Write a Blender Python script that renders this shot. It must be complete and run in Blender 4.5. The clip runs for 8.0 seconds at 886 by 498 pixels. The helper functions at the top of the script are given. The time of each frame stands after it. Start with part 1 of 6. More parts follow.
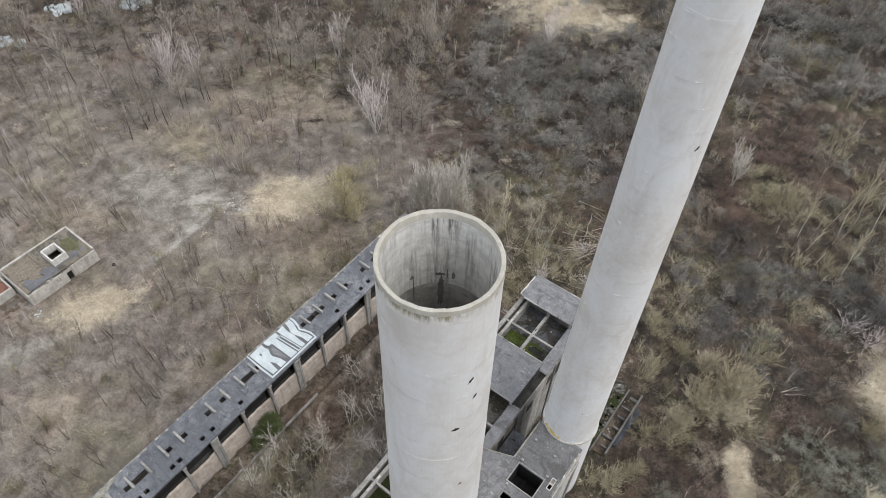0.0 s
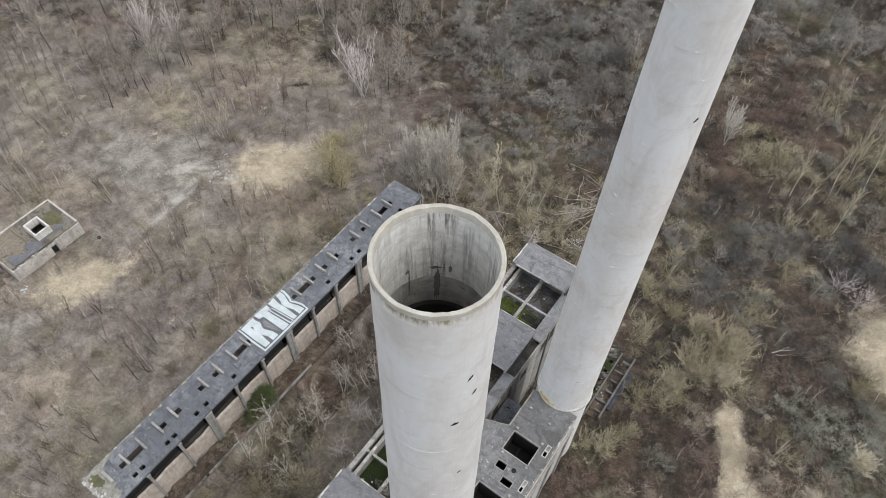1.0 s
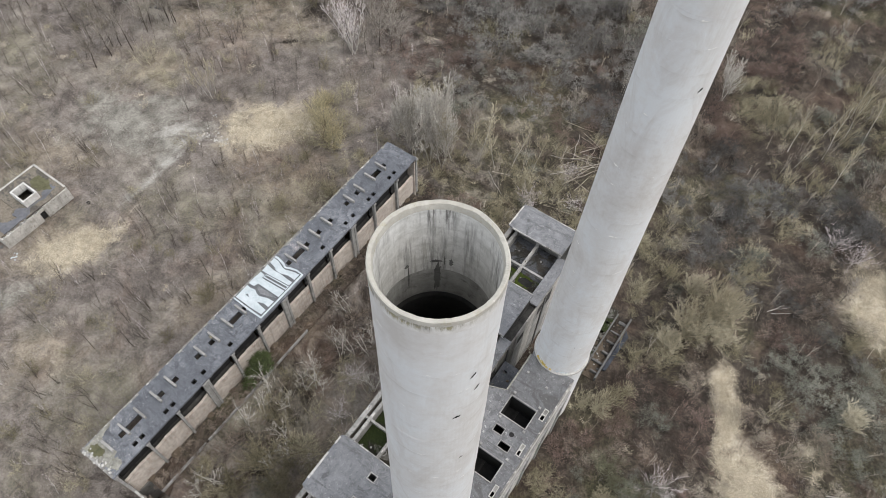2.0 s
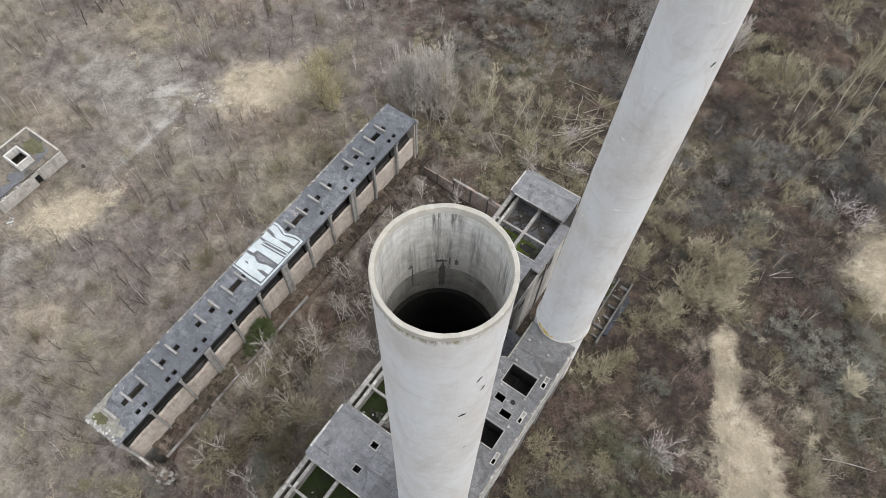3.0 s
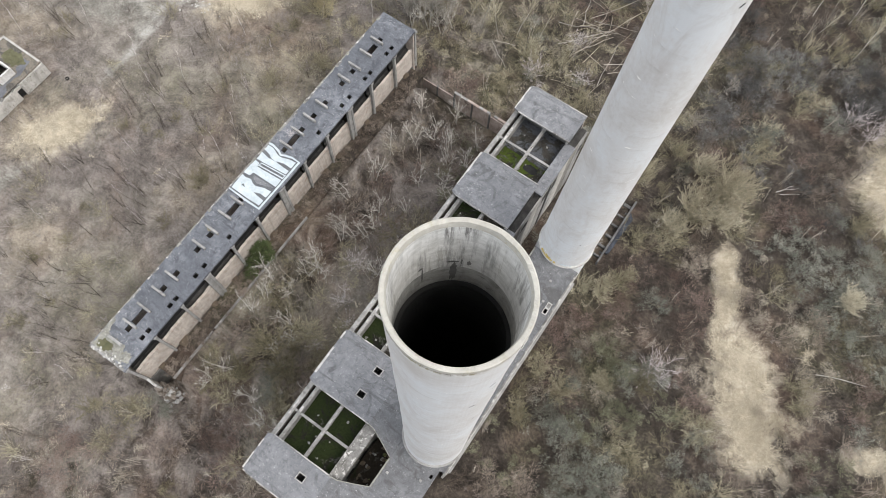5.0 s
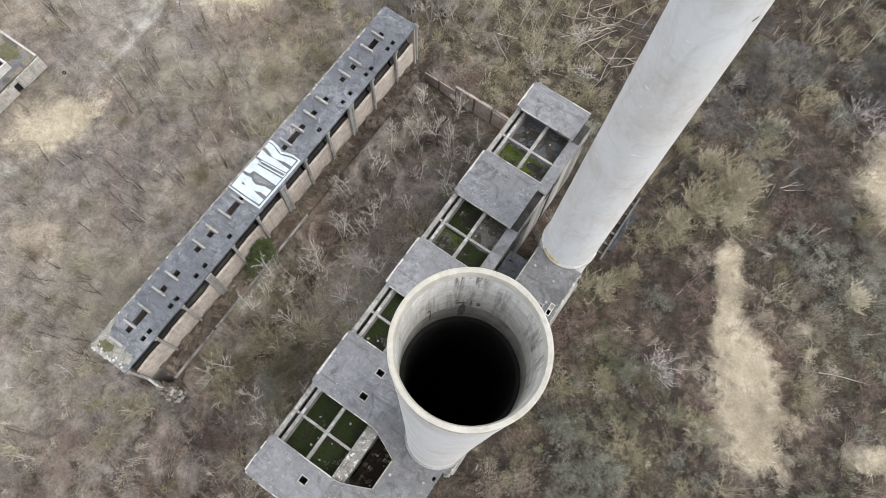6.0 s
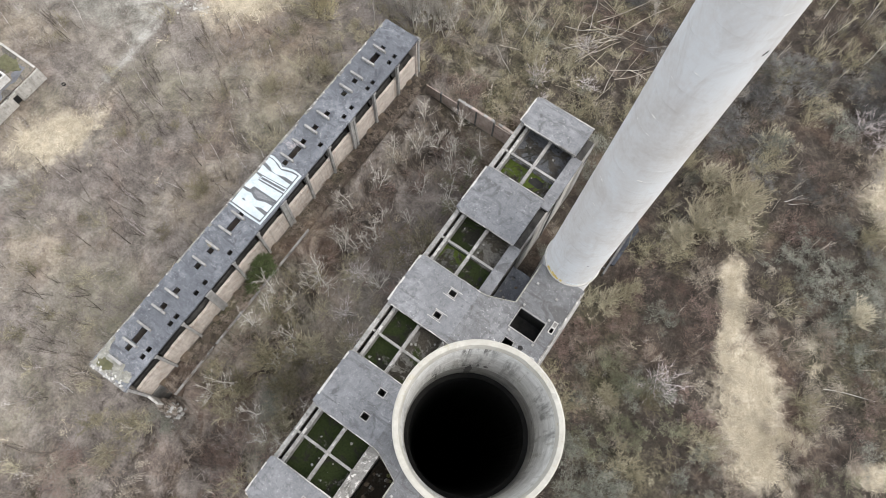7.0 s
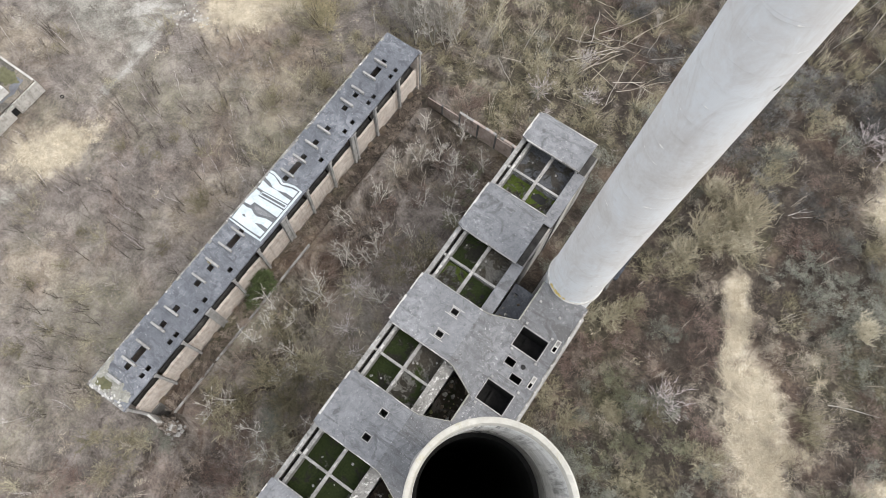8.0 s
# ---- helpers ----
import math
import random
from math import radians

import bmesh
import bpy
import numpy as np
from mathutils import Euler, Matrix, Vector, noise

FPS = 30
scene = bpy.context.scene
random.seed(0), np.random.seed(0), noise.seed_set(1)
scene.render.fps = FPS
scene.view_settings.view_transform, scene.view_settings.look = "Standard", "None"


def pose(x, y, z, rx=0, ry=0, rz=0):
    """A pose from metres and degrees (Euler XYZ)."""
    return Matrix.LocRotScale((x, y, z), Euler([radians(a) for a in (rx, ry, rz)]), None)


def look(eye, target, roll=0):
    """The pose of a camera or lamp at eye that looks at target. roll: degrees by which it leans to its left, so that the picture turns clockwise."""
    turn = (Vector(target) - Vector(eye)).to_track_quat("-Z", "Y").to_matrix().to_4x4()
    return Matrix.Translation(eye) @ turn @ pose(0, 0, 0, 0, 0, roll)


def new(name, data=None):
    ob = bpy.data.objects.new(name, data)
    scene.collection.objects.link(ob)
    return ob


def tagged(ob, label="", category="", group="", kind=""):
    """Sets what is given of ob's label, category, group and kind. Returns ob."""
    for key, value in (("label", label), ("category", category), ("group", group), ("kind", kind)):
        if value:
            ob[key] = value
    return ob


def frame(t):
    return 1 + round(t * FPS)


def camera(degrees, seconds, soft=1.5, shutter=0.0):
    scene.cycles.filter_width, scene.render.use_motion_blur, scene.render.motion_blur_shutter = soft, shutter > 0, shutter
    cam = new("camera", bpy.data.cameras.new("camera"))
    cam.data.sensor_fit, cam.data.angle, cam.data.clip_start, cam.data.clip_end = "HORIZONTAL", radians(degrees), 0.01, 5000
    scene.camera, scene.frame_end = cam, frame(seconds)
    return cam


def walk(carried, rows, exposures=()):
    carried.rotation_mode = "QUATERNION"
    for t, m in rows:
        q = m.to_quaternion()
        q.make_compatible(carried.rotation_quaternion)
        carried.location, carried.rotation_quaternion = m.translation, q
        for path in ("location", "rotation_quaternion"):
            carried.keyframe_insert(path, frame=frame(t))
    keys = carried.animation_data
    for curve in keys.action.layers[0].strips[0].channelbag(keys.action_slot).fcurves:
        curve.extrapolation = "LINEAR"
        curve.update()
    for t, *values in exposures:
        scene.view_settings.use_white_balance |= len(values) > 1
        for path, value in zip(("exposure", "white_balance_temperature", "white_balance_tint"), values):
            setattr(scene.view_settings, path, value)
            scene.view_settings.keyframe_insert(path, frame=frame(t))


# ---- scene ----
cam = camera(64.9, 8.0, soft=0.75)
PATH = [
    (0, (1.144, 0.59, 112.144), (0.394, 1.624, 110.605), 1.8),
    (0.5, (0.38, 1.33, 112.113), (-0.338, 2.336, 110.541), 1.9),
    (1, (-0.411, 2.133, 112.1), (-1.079, 3.11, 110.488), 2.0),
    (1.5, (-1.19, 2.948, 112.169), (-1.813, 3.888, 110.517), 2.1),
    (3, (-3.609, 5.639, 112.287), (-4.124, 6.441, 110.529), 2.6),
    (3.5, (-4.406, 6.639, 112.356), (-4.885, 7.392, 110.566), 2.7),
    (4, (-5.282, 7.547, 112.478), (-5.719, 8.246, 110.656), 3.1),
    (4.5, (-6.138, 8.517, 112.491), (-6.522, 9.145, 110.631), 3.6),
    (6, (-8.759, 11.321, 112.527), (-9.076, 11.859, 110.627), 4.4),
    (6.5, (-9.596, 12.342, 112.476), (-9.913, 12.879, 110.576), 4.4),
    (7, (-10.412, 13.314, 112.477), (-10.730, 13.851, 110.576), 4.34),
    (7.5, (-11.293, 14.250, 112.465), (-11.609, 14.787, 110.565), 4.44),
    (8, (-12.194, 15.208, 112.420), (-12.510, 15.746, 110.520), 4.52),
]
walk(cam, [(t, look(eye, target, roll)) for t, eye, target, roll in PATH], [(0.0, 0.3), (1.5, 0.36), (3.5, 0.46), (4.5, 0.56), (6.5, 0.7), (8.0, 0.73)])

# ---- world and sun: bright overcast day ----
world = bpy.data.worlds.new("overcast_sky")
scene.world = world
world.use_nodes = True
wn = world.node_tree.nodes
sky = wn.new("ShaderNodeTexSky")
sky.sky_type = "NISHITA"
sky.sun_disc = False
sky.sun_elevation = radians(57)
sky.sun_rotation = radians(81)
sky.air_density, sky.dust_density, sky.ozone_density = 1.0, 4.0, 1.0
soft_sky = wn.new("ShaderNodeMixRGB")
soft_sky.inputs[0].default_value = 0.72
soft_sky.inputs[2].default_value = (8.2, 8.4, 8.8, 1)
world.node_tree.links.new(sky.outputs[0], soft_sky.inputs[1])
world.node_tree.links.new(soft_sky.outputs[0], wn["Background"].inputs[0])
wn["Background"].inputs[1].default_value = 0.125

sun_data = bpy.data.lights.new("sun", "SUN")
sun_data.energy = 1.15
sun_data.angle = radians(34)
sun_data.color = (1.0, 0.965, 0.92)
sun_ob = new("sun", sun_data)
sun_ob.matrix_world = look((50, 8, 78), (0, 0, 0))


# ---- materials ----
def ramp(nt, fac, stops):
    r = nt.nodes.new("ShaderNodeValToRGB")
    while len(r.color_ramp.elements) < len(stops):
        r.color_ramp.elements.new(0.5)
    for e, (p, c) in zip(r.color_ramp.elements, stops):
        e.position = p
        e.color = (*c, 1) if isinstance(c, tuple) else (c, c, c, 1)
    nt.links.new(fac, r.inputs[0])
    return r.outputs[0]


def noise_of(nt, vec, scale, detail=5.0, rough=0.6, distort=0.0):
    n = nt.nodes.new("ShaderNodeTexNoise")
    n.inputs["Scale"].default_value = scale
    n.inputs["Detail"].default_value = detail
    n.inputs["Roughness"].default_value = rough
    n.inputs["Distortion"].default_value = distort
    nt.links.new(vec, n.inputs["Vector"])
    return n.outputs["Fac"]


def mix(nt, fac, a, b, mode="MIX"):
    m = nt.nodes.new("ShaderNodeMixRGB")
    m.blend_type = mode
    for sock, v in zip(m.inputs, (fac, a, b)):
        if isinstance(v, (int, float)):
            sock.default_value = v if sock.type == "VALUE" else (v, v, v, 1)
        elif isinstance(v, tuple):
            sock.default_value = (*v, 1)
        else:
            nt.links.new(v, sock)
    return m.outputs[0]


def arith(nt, op, a, b=0.0):
    m = nt.nodes.new("ShaderNodeMath")
    m.operation = op
    for sock, v in zip(m.inputs, (a, b)):
        if isinstance(v, (int, float)):
            sock.default_value = v
        else:
            nt.links.new(v, sock)
    return m.outputs[0]


def begin(name, rough=0.9):
    m = bpy.data.materials.new(name)
    m.use_nodes = True
    nt = m.node_tree
    b = nt.nodes["Principled BSDF"]
    b.inputs["Roughness"].default_value = rough
    b.inputs["Specular IOR Level"].default_value = 0.25
    geo = nt.nodes.new("ShaderNodeNewGeometry")
    return m, nt, b, geo


def bump_to(nt, bsdf, height, strength, dist):
    bp = nt.nodes.new("ShaderNodeBump")
    bp.inputs["Strength"].default_value = strength
    bp.inputs["Distance"].default_value = dist
    nt.links.new(height, bp.inputs["Height"])
    nt.links.new(bp.outputs[0], bsdf.inputs["Normal"])


def scaled(nt, vec, sx, sy, sz):
    mp = nt.nodes.new("ShaderNodeMapping")
    mp.inputs["Scale"].default_value = (sx, sy, sz)
    nt.links.new(vec, mp.inputs["Vector"])
    return mp.outputs[0]


def weathered(name, dark, light, big=0.25, fine=2.5, spots=None, spot_at=0.66, rough=0.92, stain=None, streak=False):
    """Concrete, plaster or bitumen: two scales of tone, paler spots and optional stains."""
    m, nt, b, geo = begin(name, rough)
    pos = geo.outputs["Position"]
    n1 = noise_of(nt, pos, big, 6, 0.65, 0.3)
    n2 = noise_of(nt, pos, fine, 6, 0.7)
    tone = arith(nt, "ADD", arith(nt, "MULTIPLY", n1, 0.6), arith(nt, "MULTIPLY", n2, 0.4))
    col = ramp(nt, tone, [(0.36, dark), (0.64, light)])
    if streak:
        s = noise_of(nt, scaled(nt, pos, 1.1, 1.1, 0.06), 1.0, 5, 0.7)
        col = mix(nt, ramp(nt, s, [(0.5, 0.0), (0.75, 0.55)]), col, tuple(0.5 * c for c in dark))
    if stain:
        n4 = noise_of(nt, pos, big * 2.2, 7, 0.75, 0.6)
        col = mix(nt, ramp(nt, n4, [(0.54, 0.0), (0.68, 0.75)]), col, stain)
    if spots:
        n3 = noise_of(nt, pos, fine * 0.9, 8, 0.75)
        col = mix(nt, ramp(nt, n3, [(spot_at, 0.0), (spot_at + 0.06, 0.9)]), col, spots)
    nt.links.new(col, b.inputs["Base Color"])
    bump_to(nt, b, noise_of(nt, pos, fine * 3, 6, 0.7), 0.5, 0.03)
    return m


MAT = {}


def roofing(name, dark, light, worn, grime_and_shade, speck):
    """Old bituminous roofing: broad worn patches, puddle marks, drawn-out streaks, grit and pale specks."""
    m, nt, b, geo = begin(name, 0.62)
    pos = geo.outputs["Position"]
    broad = noise_of(nt, pos, 0.11, 6, 0.68, 0.8)
    mid = noise_of(nt, pos, 0.9, 8, 0.76, 0.5)
    fine = noise_of(nt, pos, 6.0, 6, 0.8)
    tone = arith(nt, "ADD", arith(nt, "MULTIPLY", mid, 0.5), arith(nt, "MULTIPLY", fine, 0.5))
    col = ramp(nt, tone, [(0.4, dark), (0.6, light)])
    col = mix(nt, arith(nt, "MULTIPLY", ramp(nt, broad, [(0.44, 0.0), (0.64, 0.7)]), ramp(nt, mid, [(0.42, 0.1), (0.56, 1.0)])), col, worn)
    streak = noise_of(nt, scaled(nt, pos, 0.14, 1.3, 1.0), 1.0, 7, 0.75, 0.3)
    col = mix(nt, ramp(nt, streak, [(0.54, 0.0), (0.66, 0.6)]), col, grime_and_shade)
    puddle = noise_of(nt, pos, 0.33, 6, 0.6, 1.0)
    col = mix(nt, ramp(nt, puddle, [(0.34, 0.6), (0.4, 0.0), (0.58, 0.0), (0.605, 0.45), (0.63, 0.0)]), col, grime_and_shade)
    spots = noise_of(nt, pos, 3.0, 9, 0.85)
    col = mix(nt, arith(nt, "MULTIPLY", ramp(nt, spots, [(0.585, 0.0), (0.62, 1.0)]), ramp(nt, broad, [(0.4, 0.25), (0.58, 1.0)])), col, speck)
    pits = noise_of(nt, pos, 2.1, 8, 0.8)
    col = mix(nt, ramp(nt, pits, [(0.36, 0.7), (0.41, 0.0)]), col, grime_and_shade)
    nt.links.new(col, b.inputs["Base Color"])
    bump_to(nt, b, tone, 0.6, 0.04)
    return m


MAT["bitumen"] = roofing("grey_bitumen", (0.083, 0.088, 0.1), (0.148, 0.155, 0.17), (0.255, 0.264, 0.282), (0.055, 0.058, 0.065), (0.52, 0.52, 0.51))
MAT["felt"] = roofing("roofing_felt", (0.135, 0.137, 0.143), (0.205, 0.208, 0.215), (0.27, 0.274, 0.282), (0.075, 0.075, 0.075), (0.52, 0.515, 0.5))
MAT["felt_worn"] = roofing("worn_felt", (0.1, 0.1, 0.103), (0.165, 0.166, 0.17), (0.235, 0.236, 0.24), (0.07, 0.067, 0.062), (0.56, 0.555, 0.54))
MAT["rimstone"] = weathered("lichened_rim", (0.36, 0.343, 0.3), (0.51, 0.492, 0.44), 0.8, 3.5, (0.58, 0.565, 0.52), 0.64, stain=(0.35, 0.32, 0.22))
MAT["crumbled"] = weathered("crumbled_concrete", (0.1, 0.095, 0.085), (0.3, 0.29, 0.27), 0.5, 1.8, (0.62, 0.6, 0.56), 0.54, stain=(0.05, 0.048, 0.04))
MAT["concrete"] = weathered("old_concrete", (0.2, 0.195, 0.185), (0.4, 0.39, 0.37), 0.35, 2.0, (0.55, 0.54, 0.51), 0.66, stain=(0.15, 0.14, 0.13))
MAT["concrete_dark"] = weathered("dark_concrete", (0.09, 0.088, 0.085), (0.2, 0.195, 0.185), 0.4, 2.0, stain=(0.06, 0.055, 0.05))
MAT["pale"] = weathered("bleached_concrete", (0.34, 0.33, 0.305), (0.58, 0.565, 0.53), 0.9, 3.0, (0.68, 0.67, 0.63), 0.62, stain=(0.2, 0.195, 0.165))
MAT["plaster"] = weathered("beige_plaster", (0.36, 0.315, 0.272), (0.62, 0.56, 0.495), 0.4, 1.6, (0.66, 0.63, 0.59), 0.6, stain=(0.37, 0.275, 0.225), streak=True)
MAT["pink_plaster"] = weathered("dirty_pink_plaster", (0.27, 0.215, 0.183), (0.5, 0.425, 0.375), 0.5, 1.8, (0.5, 0.45, 0.41), 0.62, stain=(0.12, 0.085, 0.068), streak=True)
MAT["moss"] = weathered("moss_roof", (0.018, 0.022, 0.012), (0.06, 0.072, 0.022), 0.3, 1.6, (0.3, 0.3, 0.27), 0.66, stain=(0.1, 0.096, 0.085))
def patchy_floor(name, moss, earth, silt, moss_from, earth_from, scale=0.32):
    """Neglected floor: moss cushions, bare earth and pale silt in patches with ragged edges."""
    m, nt, b, geo = begin(name, 0.93)
    pos = geo.outputs["Position"]
    fine = noise_of(nt, pos, 3.2, 7, 0.75)
    n1 = noise_of(nt, pos, scale, 8, 0.7, 0.9)
    n2 = noise_of(nt, scaled(nt, pos, 1.0, 1.0, 7.0), scale * 1.6, 8, 0.72, 0.7)
    shade = ramp(nt, fine, [(0.3, 0.45), (0.7, 1.45)])
    col = mix(nt, ramp(nt, n2, [(earth_from, 0.0), (earth_from + 0.05, 1.0)]), silt, earth)
    col = mix(nt, ramp(nt, n1, [(moss_from, 0.0), (moss_from + 0.06, 1.0)]), col, moss)
    col = mix(nt, 1.0, col, shade, "MULTIPLY")
    col = mix(nt, ramp(nt, noise_of(nt, pos, 2.2, 8, 0.8), [(0.69, 0.0), (0.72, 0.8)]), col, (0.4, 0.39, 0.36))
    nt.links.new(col, b.inputs["Base Color"])
    bump_to(nt, b, fine, 0.7, 0.06)
    return m


MAT["floor_green"] = patchy_floor("green_bay_floor", (0.062, 0.085, 0.014), (0.038, 0.034, 0.026), (0.1, 0.098, 0.09), 0.47, 0.46)
MAT["floor_wet"] = patchy_floor("wet_bay_floor", (0.028, 0.028, 0.022), (0.062, 0.056, 0.048), (0.1, 0.104, 0.112), 0.53, 0.5)
MAT["floor_brown"] = patchy_floor("brown_bay_floor", (0.024, 0.033, 0.009), (0.034, 0.03, 0.023), (0.13, 0.125, 0.112), 0.5, 0.44)
MAT["floor_dark"] = patchy_floor("dark_green_bay_floor", (0.021, 0.03, 0.008), (0.02, 0.019, 0.014), (0.12, 0.115, 0.1), 0.42, 0.4)
MAT["floor_void"] = patchy_floor("litter_filled_void", (0.02, 0.022, 0.01), (0.03, 0.024, 0.017), (0.075, 0.068, 0.058), 0.55, 0.42)
MAT["floor_silt"] = patchy_floor("silted_bay_floor", (0.026, 0.035, 0.01), (0.06, 0.053, 0.042), (0.13, 0.124, 0.112), 0.57, 0.46)
MAT["lichened"] = weathered("lichened_edge", (0.15, 0.148, 0.13), (0.34, 0.33, 0.29), 1.1, 3.2, (0.5, 0.49, 0.44), 0.58, stain=(0.17, 0.165, 0.09))
MAT["dull_moss"] = weathered("dull_moss", (0.075, 0.075, 0.04), (0.15, 0.145, 0.085), 0.8, 3.0, stain=(0.14, 0.125, 0.1))
MAT["olive_moss"] = weathered("olive_moss", (0.09, 0.095, 0.035), (0.2, 0.2, 0.085), 1.0, 3.5, stain=(0.26, 0.25, 0.18))
MAT["whitewash"] = weathered("whitewash", (0.5, 0.49, 0.46), (0.7, 0.69, 0.66), 0.7, 2.6, stain=(0.36, 0.34, 0.3), streak=True)
MAT["puddled"] = weathered("puddled_felt", (0.1, 0.102, 0.112), (0.17, 0.173, 0.185), 0.5, 2.0, rough=0.5, stain=(0.13, 0.12, 0.1))
MAT["shed_roof"] = patchy_floor("dirt_strewn_felt", (0.11, 0.105, 0.06), (0.105, 0.097, 0.085), (0.19, 0.168, 0.137), 0.6, 0.5, 0.2)
MAT["shed_dirt"] = patchy_floor("dirt_and_dry_grass", (0.12, 0.105, 0.07), (0.085, 0.078, 0.07), (0.21, 0.182, 0.145), 0.58, 0.58, 0.25)
MAT["ruin_earth"] = weathered("plaster_and_earth", (0.13, 0.108, 0.088), (0.33, 0.29, 0.25), 0.9, 2.6, (0.55, 0.52, 0.48), 0.6, stain=(0.1, 0.08, 0.062))
MAT["soil"] = weathered("dark_soil", (0.07, 0.055, 0.04), (0.17, 0.135, 0.1), 0.5, 3.0)
MAT["brickdust"] = weathered("red_rubble", (0.16, 0.07, 0.055), (0.3, 0.17, 0.13), 0.8, 4.0)
# near black, painting the shade in gaps and openings
MAT["grime_and_shade"] = weathered("black_gap_shade", (0.025, 0.024, 0.023), (0.085, 0.082, 0.076), 0.5, 2.2)
# flue soot; the same black also paints shade inside holes and shafts
MAT["soot_and_shade"] = weathered("soot_and_shade", (0.012, 0.012, 0.012), (0.034, 0.033, 0.032), 0.3, 2.0)
MAT["white_paint"] = weathered("white_paint", (0.42, 0.47, 0.485), (0.57, 0.615, 0.63), 0.7, 2.4, (0.2, 0.21, 0.22), 0.7, stain=(0.33, 0.42, 0.44))
MAT["grey_paint"] = weathered("dark_grey_paint", (0.09, 0.095, 0.1), (0.16, 0.165, 0.17), 0.8, 4.0)
MAT["yellow_lichen"] = weathered("yellow_lichen", (0.42, 0.3, 0.06), (0.6, 0.5, 0.2), 1.5, 5.0)
MAT["blue_sheet"] = weathered("weathered_blue_sheet", (0.03, 0.034, 0.043), (0.085, 0.093, 0.11), 0.5, 2.0)


def chimney_shell_material():
    m, nt, b, geo = begin("chimney_concrete", 0.85)
    pos = geo.outputs["Position"]
    z = nt.nodes.new("ShaderNodeSeparateXYZ")
    nt.links.new(pos, z.inputs[0])
    n1 = noise_of(nt, scaled(nt, pos, 0.17, 0.17, 0.1), 1.0, 7, 0.62, 0.35)
    n2 = noise_of(nt, pos, 2.0, 6, 0.7)
    tone = arith(nt, "ADD", arith(nt, "MULTIPLY", n1, 0.72), arith(nt, "MULTIPLY", n2, 0.28))
    col = ramp(nt, tone, [(0.36, (0.545, 0.526, 0.5)), (0.48, (0.622, 0.617, 0.605)), (0.6, (0.665, 0.682, 0.688))])
    run = noise_of(nt, scaled(nt, pos, 0.4, 0.4, 0.11), 1.0, 7, 0.7, 1.2)
    col = mix(nt, ramp(nt, run, [(0.48, 0.0), (0.64, 0.45)]), col, (0.5, 0.472, 0.445))
    # pour joints every 2.4 m, broken and faint
    wob = arith(nt, "MULTIPLY", noise_of(nt, pos, 0.5, 3), 0.6)
    ph = arith(nt, "FRACT", arith(nt, "DIVIDE", arith(nt, "ADD", z.outputs[2], wob), 2.4))
    line = ramp(nt, ph, [(0.0, 0.9), (0.02, 0.0), (0.8, 0.0), (1.0, 0.5)])
    gate = ramp(nt, noise_of(nt, pos, 0.55, 5, 0.7), [(0.47, 0.0), (0.63, 0.5)])
    col = mix(nt, arith(nt, "MULTIPLY", line, gate), col, (0.33, 0.305, 0.27))
    # pale chips along the joints
    chips = ramp(nt, noise_of(nt, scaled(nt, pos, 1.0, 1.0, 3.0), 0.9, 5, 0.6), [(0.625, 0.0), (0.66, 0.9)])
    near = ramp(nt, ph, [(0.0, 1.0), (0.08, 1.0), (0.1, 0.0)])
    col = mix(nt, arith(nt, "MULTIPLY", chips, near), col, (0.85, 0.84, 0.8))
    nt.links.new(col, b.inputs["Base Color"])
    bump_to(nt, b, arith(nt, "ADD", n2, arith(nt, "MULTIPLY", line, -0.6)), 0.35, 0.05)
    return m


